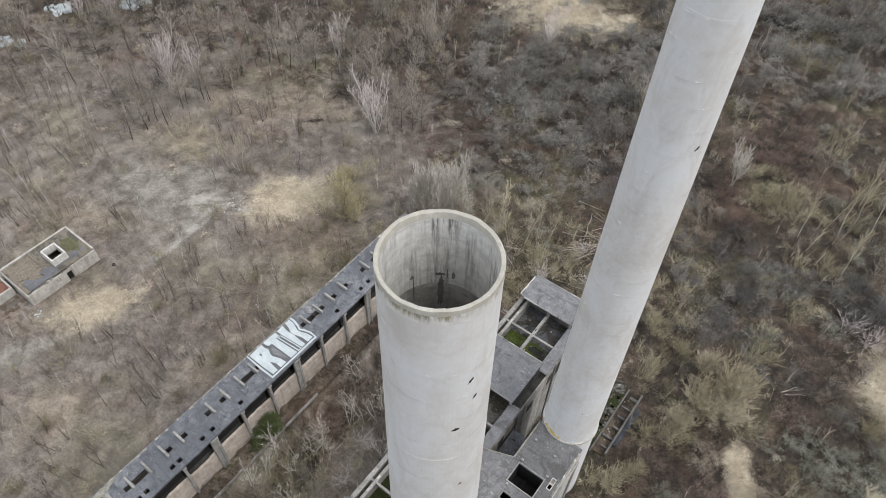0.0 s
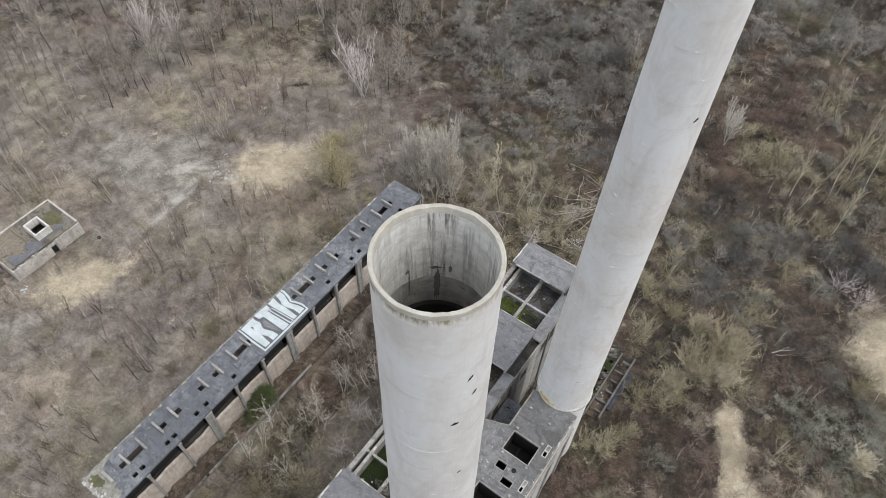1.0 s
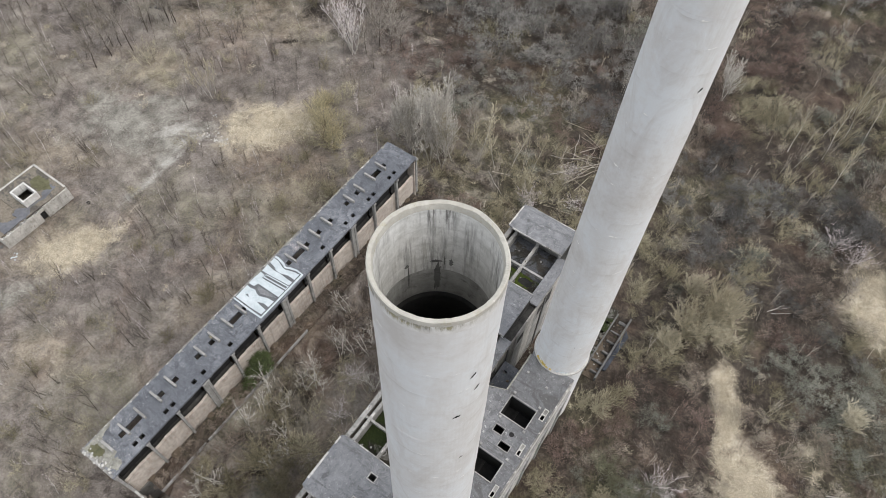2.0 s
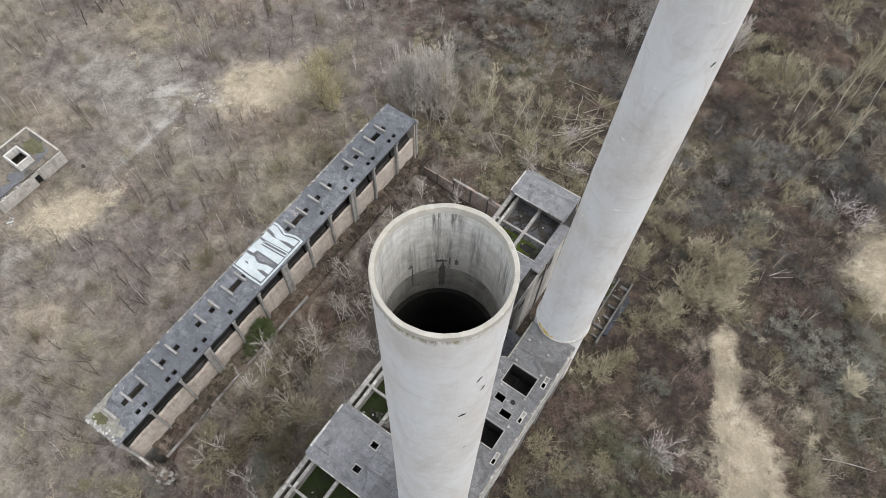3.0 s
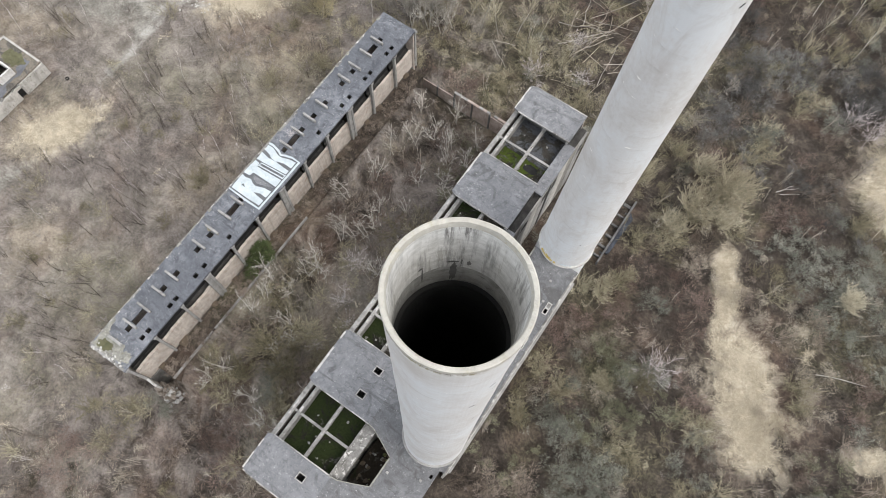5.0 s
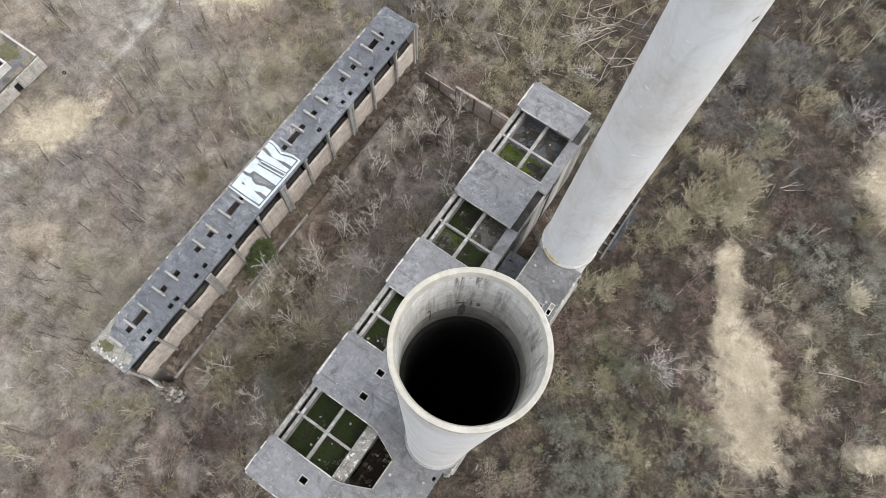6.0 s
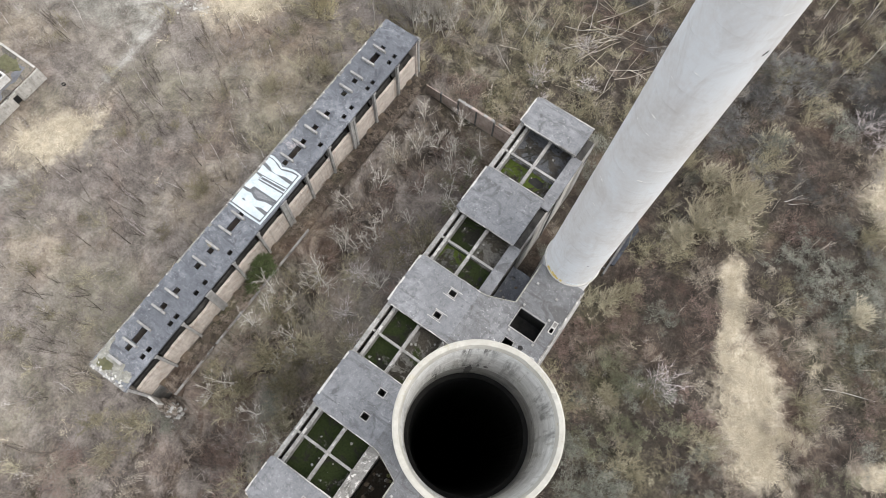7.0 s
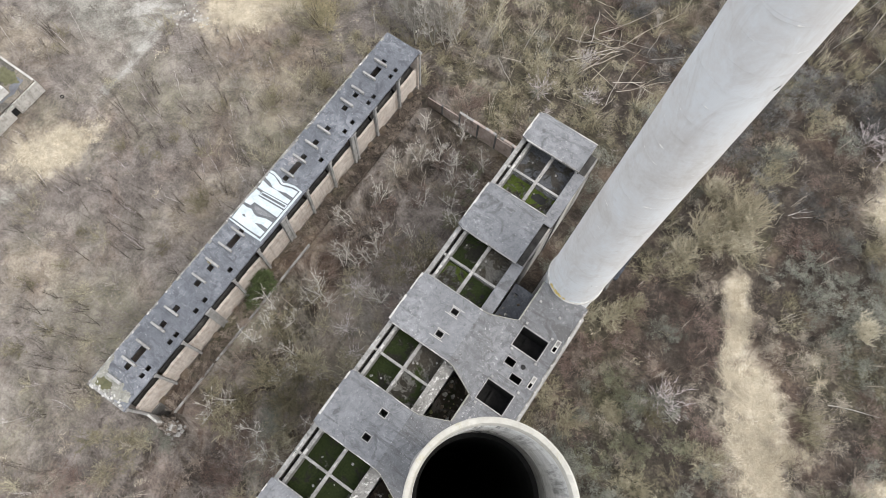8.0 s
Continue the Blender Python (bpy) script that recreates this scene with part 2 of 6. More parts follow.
def chimney_inside_material():
    m, nt, b, geo = begin("chimney_lining_concrete", 0.9)
    pos = geo.outputs["Position"]
    z = nt.nodes.new("ShaderNodeSeparateXYZ")
    nt.links.new(pos, z.inputs[0])
    n2 = noise_of(nt, pos, 1.6, 7, 0.74)
    col = ramp(nt, n2, [(0.35, (0.5, 0.495, 0.465)), (0.65, (0.73, 0.725, 0.7))])
    # rain streaks, strongest on one side of the flue
    s = noise_of(nt, scaled(nt, pos, 2.4, 2.4, 0.16), 1.0, 6, 0.72)
    side = ramp(nt, noise_of(nt, pos, 0.33, 3, 0.5), [(0.44, 0.15), (0.58, 1.0)])
    col = mix(nt, arith(nt, "MULTIPLY", ramp(nt, s, [(0.5, 0.0), (0.63, 0.75)]), side), col, (0.17, 0.165, 0.155))
    s2 = noise_of(nt, scaled(nt, pos, 5.0, 5.0, 0.3), 1.0, 4, 0.7)
    col = mix(nt, ramp(nt, s2, [(0.58, 0.0), (0.66, 0.5)]), col, (0.3, 0.285, 0.24))
    col = mix(nt, ramp(nt, s2, [(0.32, 0.5), (0.38, 0.0)]), col, (0.7, 0.69, 0.66))
    # heavy run-off from one break in the rim
    off = nt.nodes.new("ShaderNodeVectorMath")
    off.operation = "SUBTRACT"
    off.inputs[1].default_value = (-11.35, 17.75, 88.5)
    nt.links.new(pos, off.inputs[0])
    size = nt.nodes.new("ShaderNodeVectorMath")
    size.operation = "LENGTH"
    nt.links.new(scaled(nt, off.outputs[0], 1.0, 1.0, 0.55), size.inputs[0])
    runs = ramp(nt, noise_of(nt, scaled(nt, pos, 4.5, 4.5, 0.22), 1.0, 6, 0.75), [(0.46, 0.0), (0.56, 1.0)])
    spread = ramp(nt, size.outputs["Value"], [(0.45, 0.9), (1.0, 0.0)])
    col = mix(nt, arith(nt, "MULTIPLY", runs, spread), col, (0.115, 0.11, 0.102))
    # casting lifts every 1.25 m with an uneven dark lower edge
    wave = arith(nt, "MULTIPLY", noise_of(nt, pos, 1.5, 4, 0.7), 0.35)
    ph = arith(nt, "FRACT", arith(nt, "DIVIDE", arith(nt, "ADD", z.outputs[2], wave), 1.25))
    line = ramp(nt, ph, [(0.0, 0.3), (0.05, 0.08), (0.25, 0.0), (0.88, 0.0), (1.0, 0.12)])
    col = mix(nt, line, col, (0.22, 0.21, 0.185))
    nt.links.new(col, b.inputs["Base Color"])
    bump_to(nt, b, n2, 0.5, 0.05)
    return m


def rim_stain_material():
    """Shell concrete with short grey-green drips hanging from the rim."""
    m, nt, b, geo = begin("dripped_shell_top", 0.88)
    pos = geo.outputs["Position"]
    n2 = noise_of(nt, pos, 1.2, 7, 0.7)
    col = ramp(nt, n2, [(0.36, (0.56, 0.543, 0.515)), (0.62, (0.66, 0.653, 0.637))])
    drip = noise_of(nt, scaled(nt, pos, 2.6, 2.6, 0.35), 1.0, 7, 0.78, 0.2)
    where = noise_of(nt, pos, 0.32, 3, 0.5)
    mask = arith(nt, "MULTIPLY", ramp(nt, drip, [(0.4, 0.0), (0.54, 0.95)]), ramp(nt, where, [(0.36, 0.35), (0.5, 1.0)]))
    z = nt.nodes.new("ShaderNodeSeparateXYZ")
    nt.links.new(pos, z.inputs[0])
    length = arith(nt, "ADD", z.outputs[2], arith(nt, "MULTIPLY", arith(nt, "SUBTRACT", drip, 0.5), 1.6))
    mask = arith(nt, "MULTIPLY", mask, ramp(nt, arith(nt, "SUBTRACT", length, 88.0), [(0.3, 0.0), (0.65, 1.0)]))
    col = mix(nt, mask, col, ramp(nt, n2, [(0.4, (0.16, 0.15, 0.125)), (0.6, (0.3, 0.27, 0.15))]))
    nt.links.new(col, b.inputs["Base Color"])
    bump_to(nt, b, n2, 0.35, 0.04)
    return m


MAT["rim_stain"] = rim_stain_material()
# stained, streaked concrete, toned darker to paint shade low in the flue
MAT["flue_shade"] = weathered("shaded_lining", (0.27, 0.265, 0.245), (0.5, 0.49, 0.465), 0.7, 2.6, stain=(0.12, 0.115, 0.105), streak=True)
MAT["beam"] = weathered("grimy_beam", (0.165, 0.16, 0.148), (0.38, 0.37, 0.35), 0.6, 2.6, (0.5, 0.49, 0.46), 0.6, stain=(0.085, 0.08, 0.07))
MAT["stained_wall"] = weathered("black_streaked_wall", (0.13, 0.125, 0.115), (0.36, 0.335, 0.3), 0.5, 2.0, (0.5, 0.47, 0.43), 0.64, stain=(0.06, 0.057, 0.052), streak=True)
MAT["shed_wall"] = weathered("stained_whitewash", (0.32, 0.305, 0.275), (0.6, 0.58, 0.54), 0.5, 2.2, (0.62, 0.6, 0.56), 0.6, stain=(0.16, 0.15, 0.12), streak=True)
MAT["shell"] = chimney_shell_material()
MAT["inside"] = chimney_inside_material()


def twig_material(name, a, b_, c):
    """Bare wood: one tone for each plant, drifting from place to place, and a little from twig to twig."""
    m, nt, b, geo = begin(name, 0.95)
    own = nt.nodes.new("ShaderNodeAttribute")
    own.attribute_name = "plant"
    info = nt.nodes.new("ShaderNodeObjectInfo")
    plant_tone = arith(nt, "FRACT", arith(nt, "ADD", own.outputs["Fac"], info.outputs["Random"]))
    drift = ramp(nt, noise_of(nt, geo.outputs["Position"], 0.07, 4, 0.6), [(0.36, 0.0), (0.64, 1.0)])
    tone = arith(nt, "ADD", arith(nt, "MULTIPLY", plant_tone, 0.6), arith(nt, "MULTIPLY", drift, 0.4))
    col = ramp(nt, tone, [(0.15, a), (0.5, b_), (0.85, c)])
    per = ramp(nt, geo.outputs["Random Per Island"], [(0.0, 0.6), (0.6, 1.0), (1.0, 1.35)])
    col = mix(nt, 1.0, col, per, "MULTIPLY")
    nt.links.new(col, b.inputs["Base Color"])
    b.inputs["Specular IOR Level"].default_value = 0.1
    return m


MAT["tw_grey"] = twig_material("grey_twigs", (0.066, 0.064, 0.061), (0.142, 0.138, 0.131), (0.255, 0.248, 0.235))
MAT["tw_brown"] = twig_material("brown_twigs", (0.1, 0.08, 0.064), (0.2, 0.163, 0.133), (0.32, 0.268, 0.222))
MAT["tw_olive"] = twig_material("olive_twigs", (0.15, 0.132, 0.085), (0.28, 0.25, 0.17), (0.41, 0.372, 0.268))
MAT["tw_mauve"] = twig_material("mauve_twigs", (0.14, 0.117, 0.103), (0.22, 0.191, 0.172), (0.315, 0.282, 0.255))
MAT["tw_straw"] = twig_material("straw_twigs", (0.31, 0.272, 0.19), (0.44, 0.395, 0.29), (0.56, 0.51, 0.39))
MAT["tw_pale"] = twig_material("pale_twigs", (0.38, 0.335, 0.275), (0.48, 0.43, 0.36), (0.56, 0.51, 0.44))
MAT["tw_fawn"] = twig_material("fawn_twigs", (0.29, 0.25, 0.2), (0.38, 0.335, 0.27), (0.47, 0.42, 0.345))
MAT["tw_birch"] = twig_material("birch_twigs", (0.48, 0.42, 0.41), (0.58, 0.52, 0.51), (0.68, 0.63, 0.61))
MAT["tw_sage"] = twig_material("sage_twigs", (0.115, 0.115, 0.093), (0.195, 0.196, 0.162), (0.29, 0.288, 0.243))
MAT["tw_green"] = twig_material("mossy_twigs", (0.11, 0.11, 0.072), (0.18, 0.178, 0.117), (0.26, 0.253, 0.175))
MAT["tw_slate"] = twig_material("slate_twigs", (0.118, 0.112, 0.103), (0.188, 0.179, 0.165), (0.285, 0.271, 0.25))
MAT["tw_rust"] = twig_material("russet_twigs", (0.085, 0.06, 0.05), (0.168, 0.121, 0.102), (0.26, 0.196, 0.167))
MAT["tw_yellow"] = twig_material("yellow_twigs", (0.35, 0.305, 0.19), (0.43, 0.38, 0.245), (0.52, 0.465, 0.315))
MAT["tw_wood"] = twig_material("grey_wood_twigs", (0.21, 0.186, 0.157), (0.3, 0.27, 0.232), (0.4, 0.366, 0.32))
MAT["tw_poplar"] = twig_material("bleached_poplar_twigs", (0.43, 0.4, 0.352), (0.51, 0.48, 0.428), (0.59, 0.56, 0.505))
MAT["tw_ash"] = twig_material("ash_grey_twigs", (0.27, 0.25, 0.22), (0.35, 0.325, 0.29), (0.43, 0.405, 0.365))
MAT["bark"] = twig_material("dark_bark", (0.07, 0.058, 0.048), (0.11, 0.092, 0.076), (0.16, 0.135, 0.11))
MAT["bark_pale"] = twig_material("pale_bark", (0.4, 0.37, 0.33), (0.5, 0.47, 0.42), (0.62, 0.59, 0.54))
MAT["straw"] = twig_material("dry_straw", (0.38, 0.325, 0.235), (0.52, 0.455, 0.345), (0.65, 0.58, 0.45))
MAT["needles"] = twig_material("green_needles", (0.075, 0.1, 0.045), (0.11, 0.135, 0.06), (0.15, 0.17, 0.085))


def ground_material():
    m, nt, b, geo = begin("leaf_litter_and_dry_grass", 0.95)
    pos = geo.outputs["Position"]

    def attr(nm):
        a = nt.nodes.new("ShaderNodeAttribute")
        a.attribute_name = nm
        return a.outputs["Fac"]

    n_big = noise_of(nt, pos, 0.035, 5, 0.6)
    n_mid = noise_of(nt, pos, 0.3, 6, 0.68, 0.4)
    n_fine = noise_of(nt, pos, 2.6, 7, 0.75)
    grain = noise_of(nt, pos, 7.0, 5, 0.8)
    tone = arith(nt, "ADD", arith(nt, "MULTIPLY", n_mid, 0.42), arith(nt, "ADD", arith(nt, "MULTIPLY", n_fine, 0.36), arith(nt, "MULTIPLY", grain, 0.22)))
    tone = arith(nt, "ADD", arith(nt, "MULTIPLY", arith(nt, "SUBTRACT", tone, 0.5), 1.5), 0.5)
    # leaf litter, coloured extra dark to deepen the shade between shrubs
    litter = ramp(nt, tone, [(0.36, (0.018, 0.015, 0.012)), (0.5, (0.05, 0.041, 0.033)), (0.66, (0.13, 0.106, 0.085))])
    heath = ramp(nt, tone, [(0.36, (0.08, 0.069, 0.06)), (0.5, (0.178, 0.155, 0.137)), (0.64, (0.305, 0.27, 0.242))])
    sand = ramp(nt, tone, [(0.34, (0.2, 0.165, 0.115)), (0.5, (0.47, 0.41, 0.31)), (0.66, (0.68, 0.61, 0.485))])
    gravel = ramp(nt, tone, [(0.36, (0.12, 0.112, 0.095)), (0.5, (0.225, 0.212, 0.183)), (0.64, (0.36, 0.343, 0.3))])
    green = ramp(nt, tone, [(0.36, (0.09, 0.092, 0.045)), (0.5, (0.18, 0.172, 0.095)), (0.66, (0.29, 0.27, 0.17))])

    def soft(name, lo=0.36, hi=0.68):
        ragged = noise_of(nt, pos, 0.13, 9, 0.74, 1.0)
        w = arith(nt, "ADD", attr(name), arith(nt, "MULTIPLY", arith(nt, "SUBTRACT", ragged, 0.5), 2.6))
        return ramp(nt, w, [(lo, 0.0), (hi, 1.0)])

    straw = ramp(nt, tone, [(0.36, (0.18, 0.161, 0.13)), (0.5, (0.29, 0.264, 0.22)), (0.64, (0.41, 0.378, 0.32))])
    heath = mix(nt, ramp(nt, noise_of(nt, pos, 0.032, 7, 0.68, 0.6), [(0.48, 0.0), (0.62, 0.6)]), heath, straw)
    heath = mix(nt, ramp(nt, noise_of(nt, pos, 0.06, 7, 0.7, 0.8), [(0.52, 0.0), (0.66, 0.5)]), heath, litter)
    col = mix(nt, soft("heath"), litter, heath)
    col = mix(nt, arith(nt, "MULTIPLY", ramp(nt, n_big, [(0.5, 0.0), (0.64, 0.6)]), ramp(nt, n_fine, [(0.4, 0.2), (0.6, 1.0)])), col, green)
    col = mix(nt, arith(nt, "MULTIPLY", soft("tan", 0.35, 1.0), 0.6), col, ramp(nt, tone, [(0.36, (0.15, 0.122, 0.09)), (0.5, (0.28, 0.235, 0.175)), (0.64, (0.42, 0.36, 0.275))]))
    red = noise_of(nt, pos, 0.055, 5, 0.65, 0.5)
    col = mix(nt, ramp(nt, red, [(0.52, 0.0), (0.66, 0.4)]), col, ramp(nt, tone, [(0.36, (0.07, 0.042, 0.032)), (0.6, (0.235, 0.16, 0.12))]))
    col = mix(nt, soft("sand", 0.3, 1.0), col, sand)
    col = mix(nt, soft("gravel", 0.4, 0.85), col, gravel)
    col = mix(nt, soft("path", 0.4, 0.9), col, ramp(nt, tone, [(0.36, (0.24, 0.228, 0.2)), (0.6, (0.47, 0.45, 0.41))]))
    col = mix(nt, soft("track"), col, ramp(nt, tone, [(0.36, (0.24, 0.19, 0.165)), (0.6, (0.4, 0.33, 0.29))]))
    col = mix(nt, soft("wet", 0.5, 0.75), col, ramp(nt, tone, [(0.4, (0.012, 0.01, 0.008)), (0.66, (0.075, 0.062, 0.045))]))
    nt.links.new(col, b.inputs["Base Color"])
    bump_to(nt, b, tone, 0.8, 0.25)
    return m


MAT["ground"] = ground_material()


# ---- building helpers ----
def mesh_of(name, bm, material, smooth=False):
    bmesh.ops.recalc_face_normals(bm, faces=bm.faces)
    me = bpy.data.meshes.new(name)
    bm.to_mesh(me)
    bm.free()
    me.materials.append(MAT[material])
    if smooth:
        me.shade_smooth()
    return me


def thing(name, label, category, at=(0, 0, 0), group="", kind=""):
    ob = new(name)
    ob.location = at
    ob.empty_display_size = 0.5
    return tagged(ob, label, category, group, kind)


def part(name, bm, material, parent, label="", smooth=False):
    """Links a bmesh, given in world metres, as one mesh under a thing or a part."""
    ob = new(name, mesh_of(name, bm, material, smooth))
    place(ob, parent)
    return tagged(ob, label)


def place(ob, parent):
    base = Vector((0, 0, 0))
    p = parent
    while p is not None:
        base += p.location
        p = p.parent
    ob.parent = parent
    ob.location = -base
    return ob


def box(bm, x0, x1, y0, y1, z0, z1, bevel=0.0):
    m = Matrix.Translation(((x0 + x1) / 2, (y0 + y1) / 2, (z0 + z1) / 2)) @ Matrix.Diagonal((abs(x1 - x0), abs(y1 - y0), abs(z1 - z0), 1))
    got = bmesh.ops.create_cube(bm, size=1.0, matrix=m)
    if bevel:
        edges = list({e for v in got["verts"] for e in v.link_edges})
        bmesh.ops.bevel(bm, geom=edges, offset=bevel, segments=1, affect="EDGES")
    return bm


def boxed(*dims, bevel=0.0):
    return box(bmesh.new(), *dims, bevel=bevel)


def prism(bm, pts, z0, z1):
    """A prism over a ground polygon; z0 and z1 are numbers, or functions of x and y."""
    f0 = z0 if callable(z0) else (lambda x, y: z0)
    f1 = z1 if callable(z1) else (lambda x, y: z1)
    lo = [bm.verts.new((x, y, f0(x, y))) for x, y in pts]
    hi = [bm.verts.new((x, y, f1(x, y))) for x, y in pts]
    n = len(pts)
    bm.faces.new(hi)
    bm.faces.new(lo[::-1])
    for i in range(n):
        bm.faces.new((lo[i], lo[(i + 1) % n], hi[(i + 1) % n], hi[i]))
    return bm


def ragged(pts, seed, n=7, amp=0.12):
    """The outline with its edges broken into short uneven steps."""
    rr = random.Random(seed)
    out = []
    for (xa, ya), (xb, yb) in zip(pts, pts[1:] + pts[:1]):
        for i in range(n):
            j = amp if i else amp * 0.3
            out.append((xa + (xb - xa) * i / n + rr.uniform(-j, j), ya + (yb - ya) * i / n + rr.uniform(-j, j)))
    return out


def plate(bm, x0, x1, y0, y1, z0, z1, holes, step=2.5, wobble=0.0):
    """A slab with rectangular openings (x0, x1, y0, y1) right through it, its outer edge a little uneven."""
    xs = {x0, x1, *(h[0] for h in holes), *(h[1] for h in holes)}
    ys = {y0, y1, *(h[2] for h in holes), *(h[3] for h in holes)}
    ys |= {y0 + (y1 - y0) * i / max(1, int((y1 - y0) / step)) for i in range(int((y1 - y0) / step))}
    xs, ys = sorted(xs), sorted(ys)
    rnd = random.Random(int(abs(x0 * 31 + y0 * 7)))
    cell = {}
    for i in range(len(xs) - 1):
        for j in range(len(ys) - 1):
            cx, cy = (xs[i] + xs[i + 1]) / 2, (ys[j] + ys[j + 1]) / 2
            cell[i, j] = not any(a < cx < b and c < cy < d for a, b, c, d in holes)
    vs = {}

    def vert(i, j, top):
        if (i, j) not in vs:
            ox = rnd.uniform(-wobble, wobble) if i in (0, len(xs) - 1) else 0
            oy = rnd.uniform(-wobble, wobble) if j in (0, len(ys) - 1) else 0
            vs[i, j] = (bm.verts.new((xs[i] + ox, ys[j] + oy, z0)), bm.verts.new((xs[i] + ox, ys[j] + oy, z1)))
        return vs[i, j][top]

    for (i, j), full in cell.items():
        if not full:
            continue
        q = [(i, j), (i + 1, j), (i + 1, j + 1), (i, j + 1)]
        bm.faces.new([vert(*k, 1) for k in q])
        bm.faces.new([vert(*k, 0) for k in reversed(q)])
        for a, b, side in ((q[0], q[1], (i, j - 1)), (q[1], q[2], (i + 1, j)), (q[2], q[3], (i, j + 1)), (q[3], q[0], (i - 1, j))):
            if not cell.get(side, False):
                bm.faces.new((vert(*a, 0), vert(*b, 0), vert(*b, 1), vert(*a, 1)))
    return bm


def chunk(bm, x, y, z, r, rnd, flat=0.7):
    """A broken lump of concrete."""
    got = bmesh.ops.create_icosphere(bm, subdivisions=1, radius=r, matrix=Matrix.Translation((x, y, z)) @ Euler((rnd.random() * 6, rnd.random() * 6, rnd.random() * 6)).to_matrix().to_4x4())
    for v in got["verts"]:
        v.co += Vector((rnd.uniform(-1, 1), rnd.uniform(-1, 1), rnd.uniform(-1, 1))) * r * 0.3
        v.co.z = z + (v.co.z - z) * flat
    return bm


# ---- ground ----
def ellipse(x, y, cx, cy, a, b, turn):
    c, s = math.cos(radians(turn)), math.sin(radians(turn))
    u, v = (x - cx) * c + (y - cy) * s, -(x - cx) * s + (y - cy) * c
    return 1.0 - np.sqrt((u / a) ** 2 + (v / b) ** 2)


def zone(x, y, spots):
    out = np.full(np.shape(x), -1.0)
    for s in spots:
        out = np.maximum(out, ellipse(x, y, *s))
    return np.clip(0.5 + 0.75 * out, 0, 1)


PATH_SPOTS = [(-98.2, 41.5, 6.5, 1.3, 88), (-98.6, 49.5, 5, 1.4, -84), (-97.6, 56, 4.2, 1.4, 42), (-104.6, 54.5, 1.8, 3.6, -30), (-101, 57, 4, 1.2, 10), (-94, 58.6, 2.6, 0.9, 20)]
TAN = [(-86, 66, 15, 11, 60), (-108, 92, 15, 8, 30), (-74, 58, 7, 12, 20), (-118, 36, 11, 6, 30), (-99.5, 20.5, 12, 7, 60), (-122, 66, 12, 6, 20), (-85, 5, 9, 6, 40), (-70, 30, 5, 9, 0), (-128, 82, 8, 5, 0)]
TRACK = [(-79, 172, 10, 1.6, 55), (-83, 165.5, 3.5, 1.3, 20)]
SAND = [(13.4, 69.5, 4, 2.1, -70), (16.2, 65.3, 4.4, 2.5, -62), (18, 60.3, 4.4, 2.5, -62), (20.6, 57.2, 4.5, 3.2, -55), (24.5, 54, 6, 5.4, -50), (27.8, 49.5, 6.5, 5.6, -40), (30.5, 45, 5.5, 4.6, -30), (33, 50.5, 4.6, 2.4, 20),
        (30, 66.6, 1.6, 0.9, -50), (32.3, 63, 1.8, 0.8, -60), (47.7, 53.4, 3.4, 2.2, 30), (31, 100, 5, 10, 25),
        (-90, 66, 10, 6, 50), (-84, 71.5, 6, 3.4, 35), (-97, 22, 9, 4, 60), (-80, 168, 18, 11, 30), (-214, 66, 8, 5, 10)]
GRAVEL = [(-112, 50, 13, 8, 30), (-121, 50, 7, 5, 0), (-112, 58, 9, 2.4, 40), (-100, 58, 6, 2.0, 40), (-100.4, 48.8, 8, 1.8, -67), (-102, 56.5, 5, 2, 40), (-99.5, 7, 8, 3.2, 75), (-80, 176, 6, 2.4, 60)]
WET = [(34.2, 63.5, 2.6, 1.3, -50), (38.6, 60.2, 3.0, 1.4, -40), (-104.4, 87.6, 1.2, 0.9, 0), (-106.5, 86.6, 1.1, 0.9, 0), (-102.6, 89.6, 1.3, 0.9, 0), (-103.6, 85.2, 1.0, 0.8, 0)]
HEATH = [(-35.5, 33, 7, 36, 0), (-120, 45, 75, 62, 0), (-85, 10, 45, 50, 20), (-95, 75, 40, 35, 30)]


def relief(x, y):
    # an earth bank falls from the loading platform into the yard
    bank = np.clip((-43.2 - x) / 4.0, 0, 1) * 6.1 * (x > -50) * np.clip((y - 0.5) / 2.5, 0, 1) * np.clip((67 - y) / 2.0, 0, 1)
    return 0.25 * np.sin(x * 0.11 + 1.3) * np.cos(y * 0.09) + 0.15 * np.sin(x * 0.31 + y * 0.23) + bank


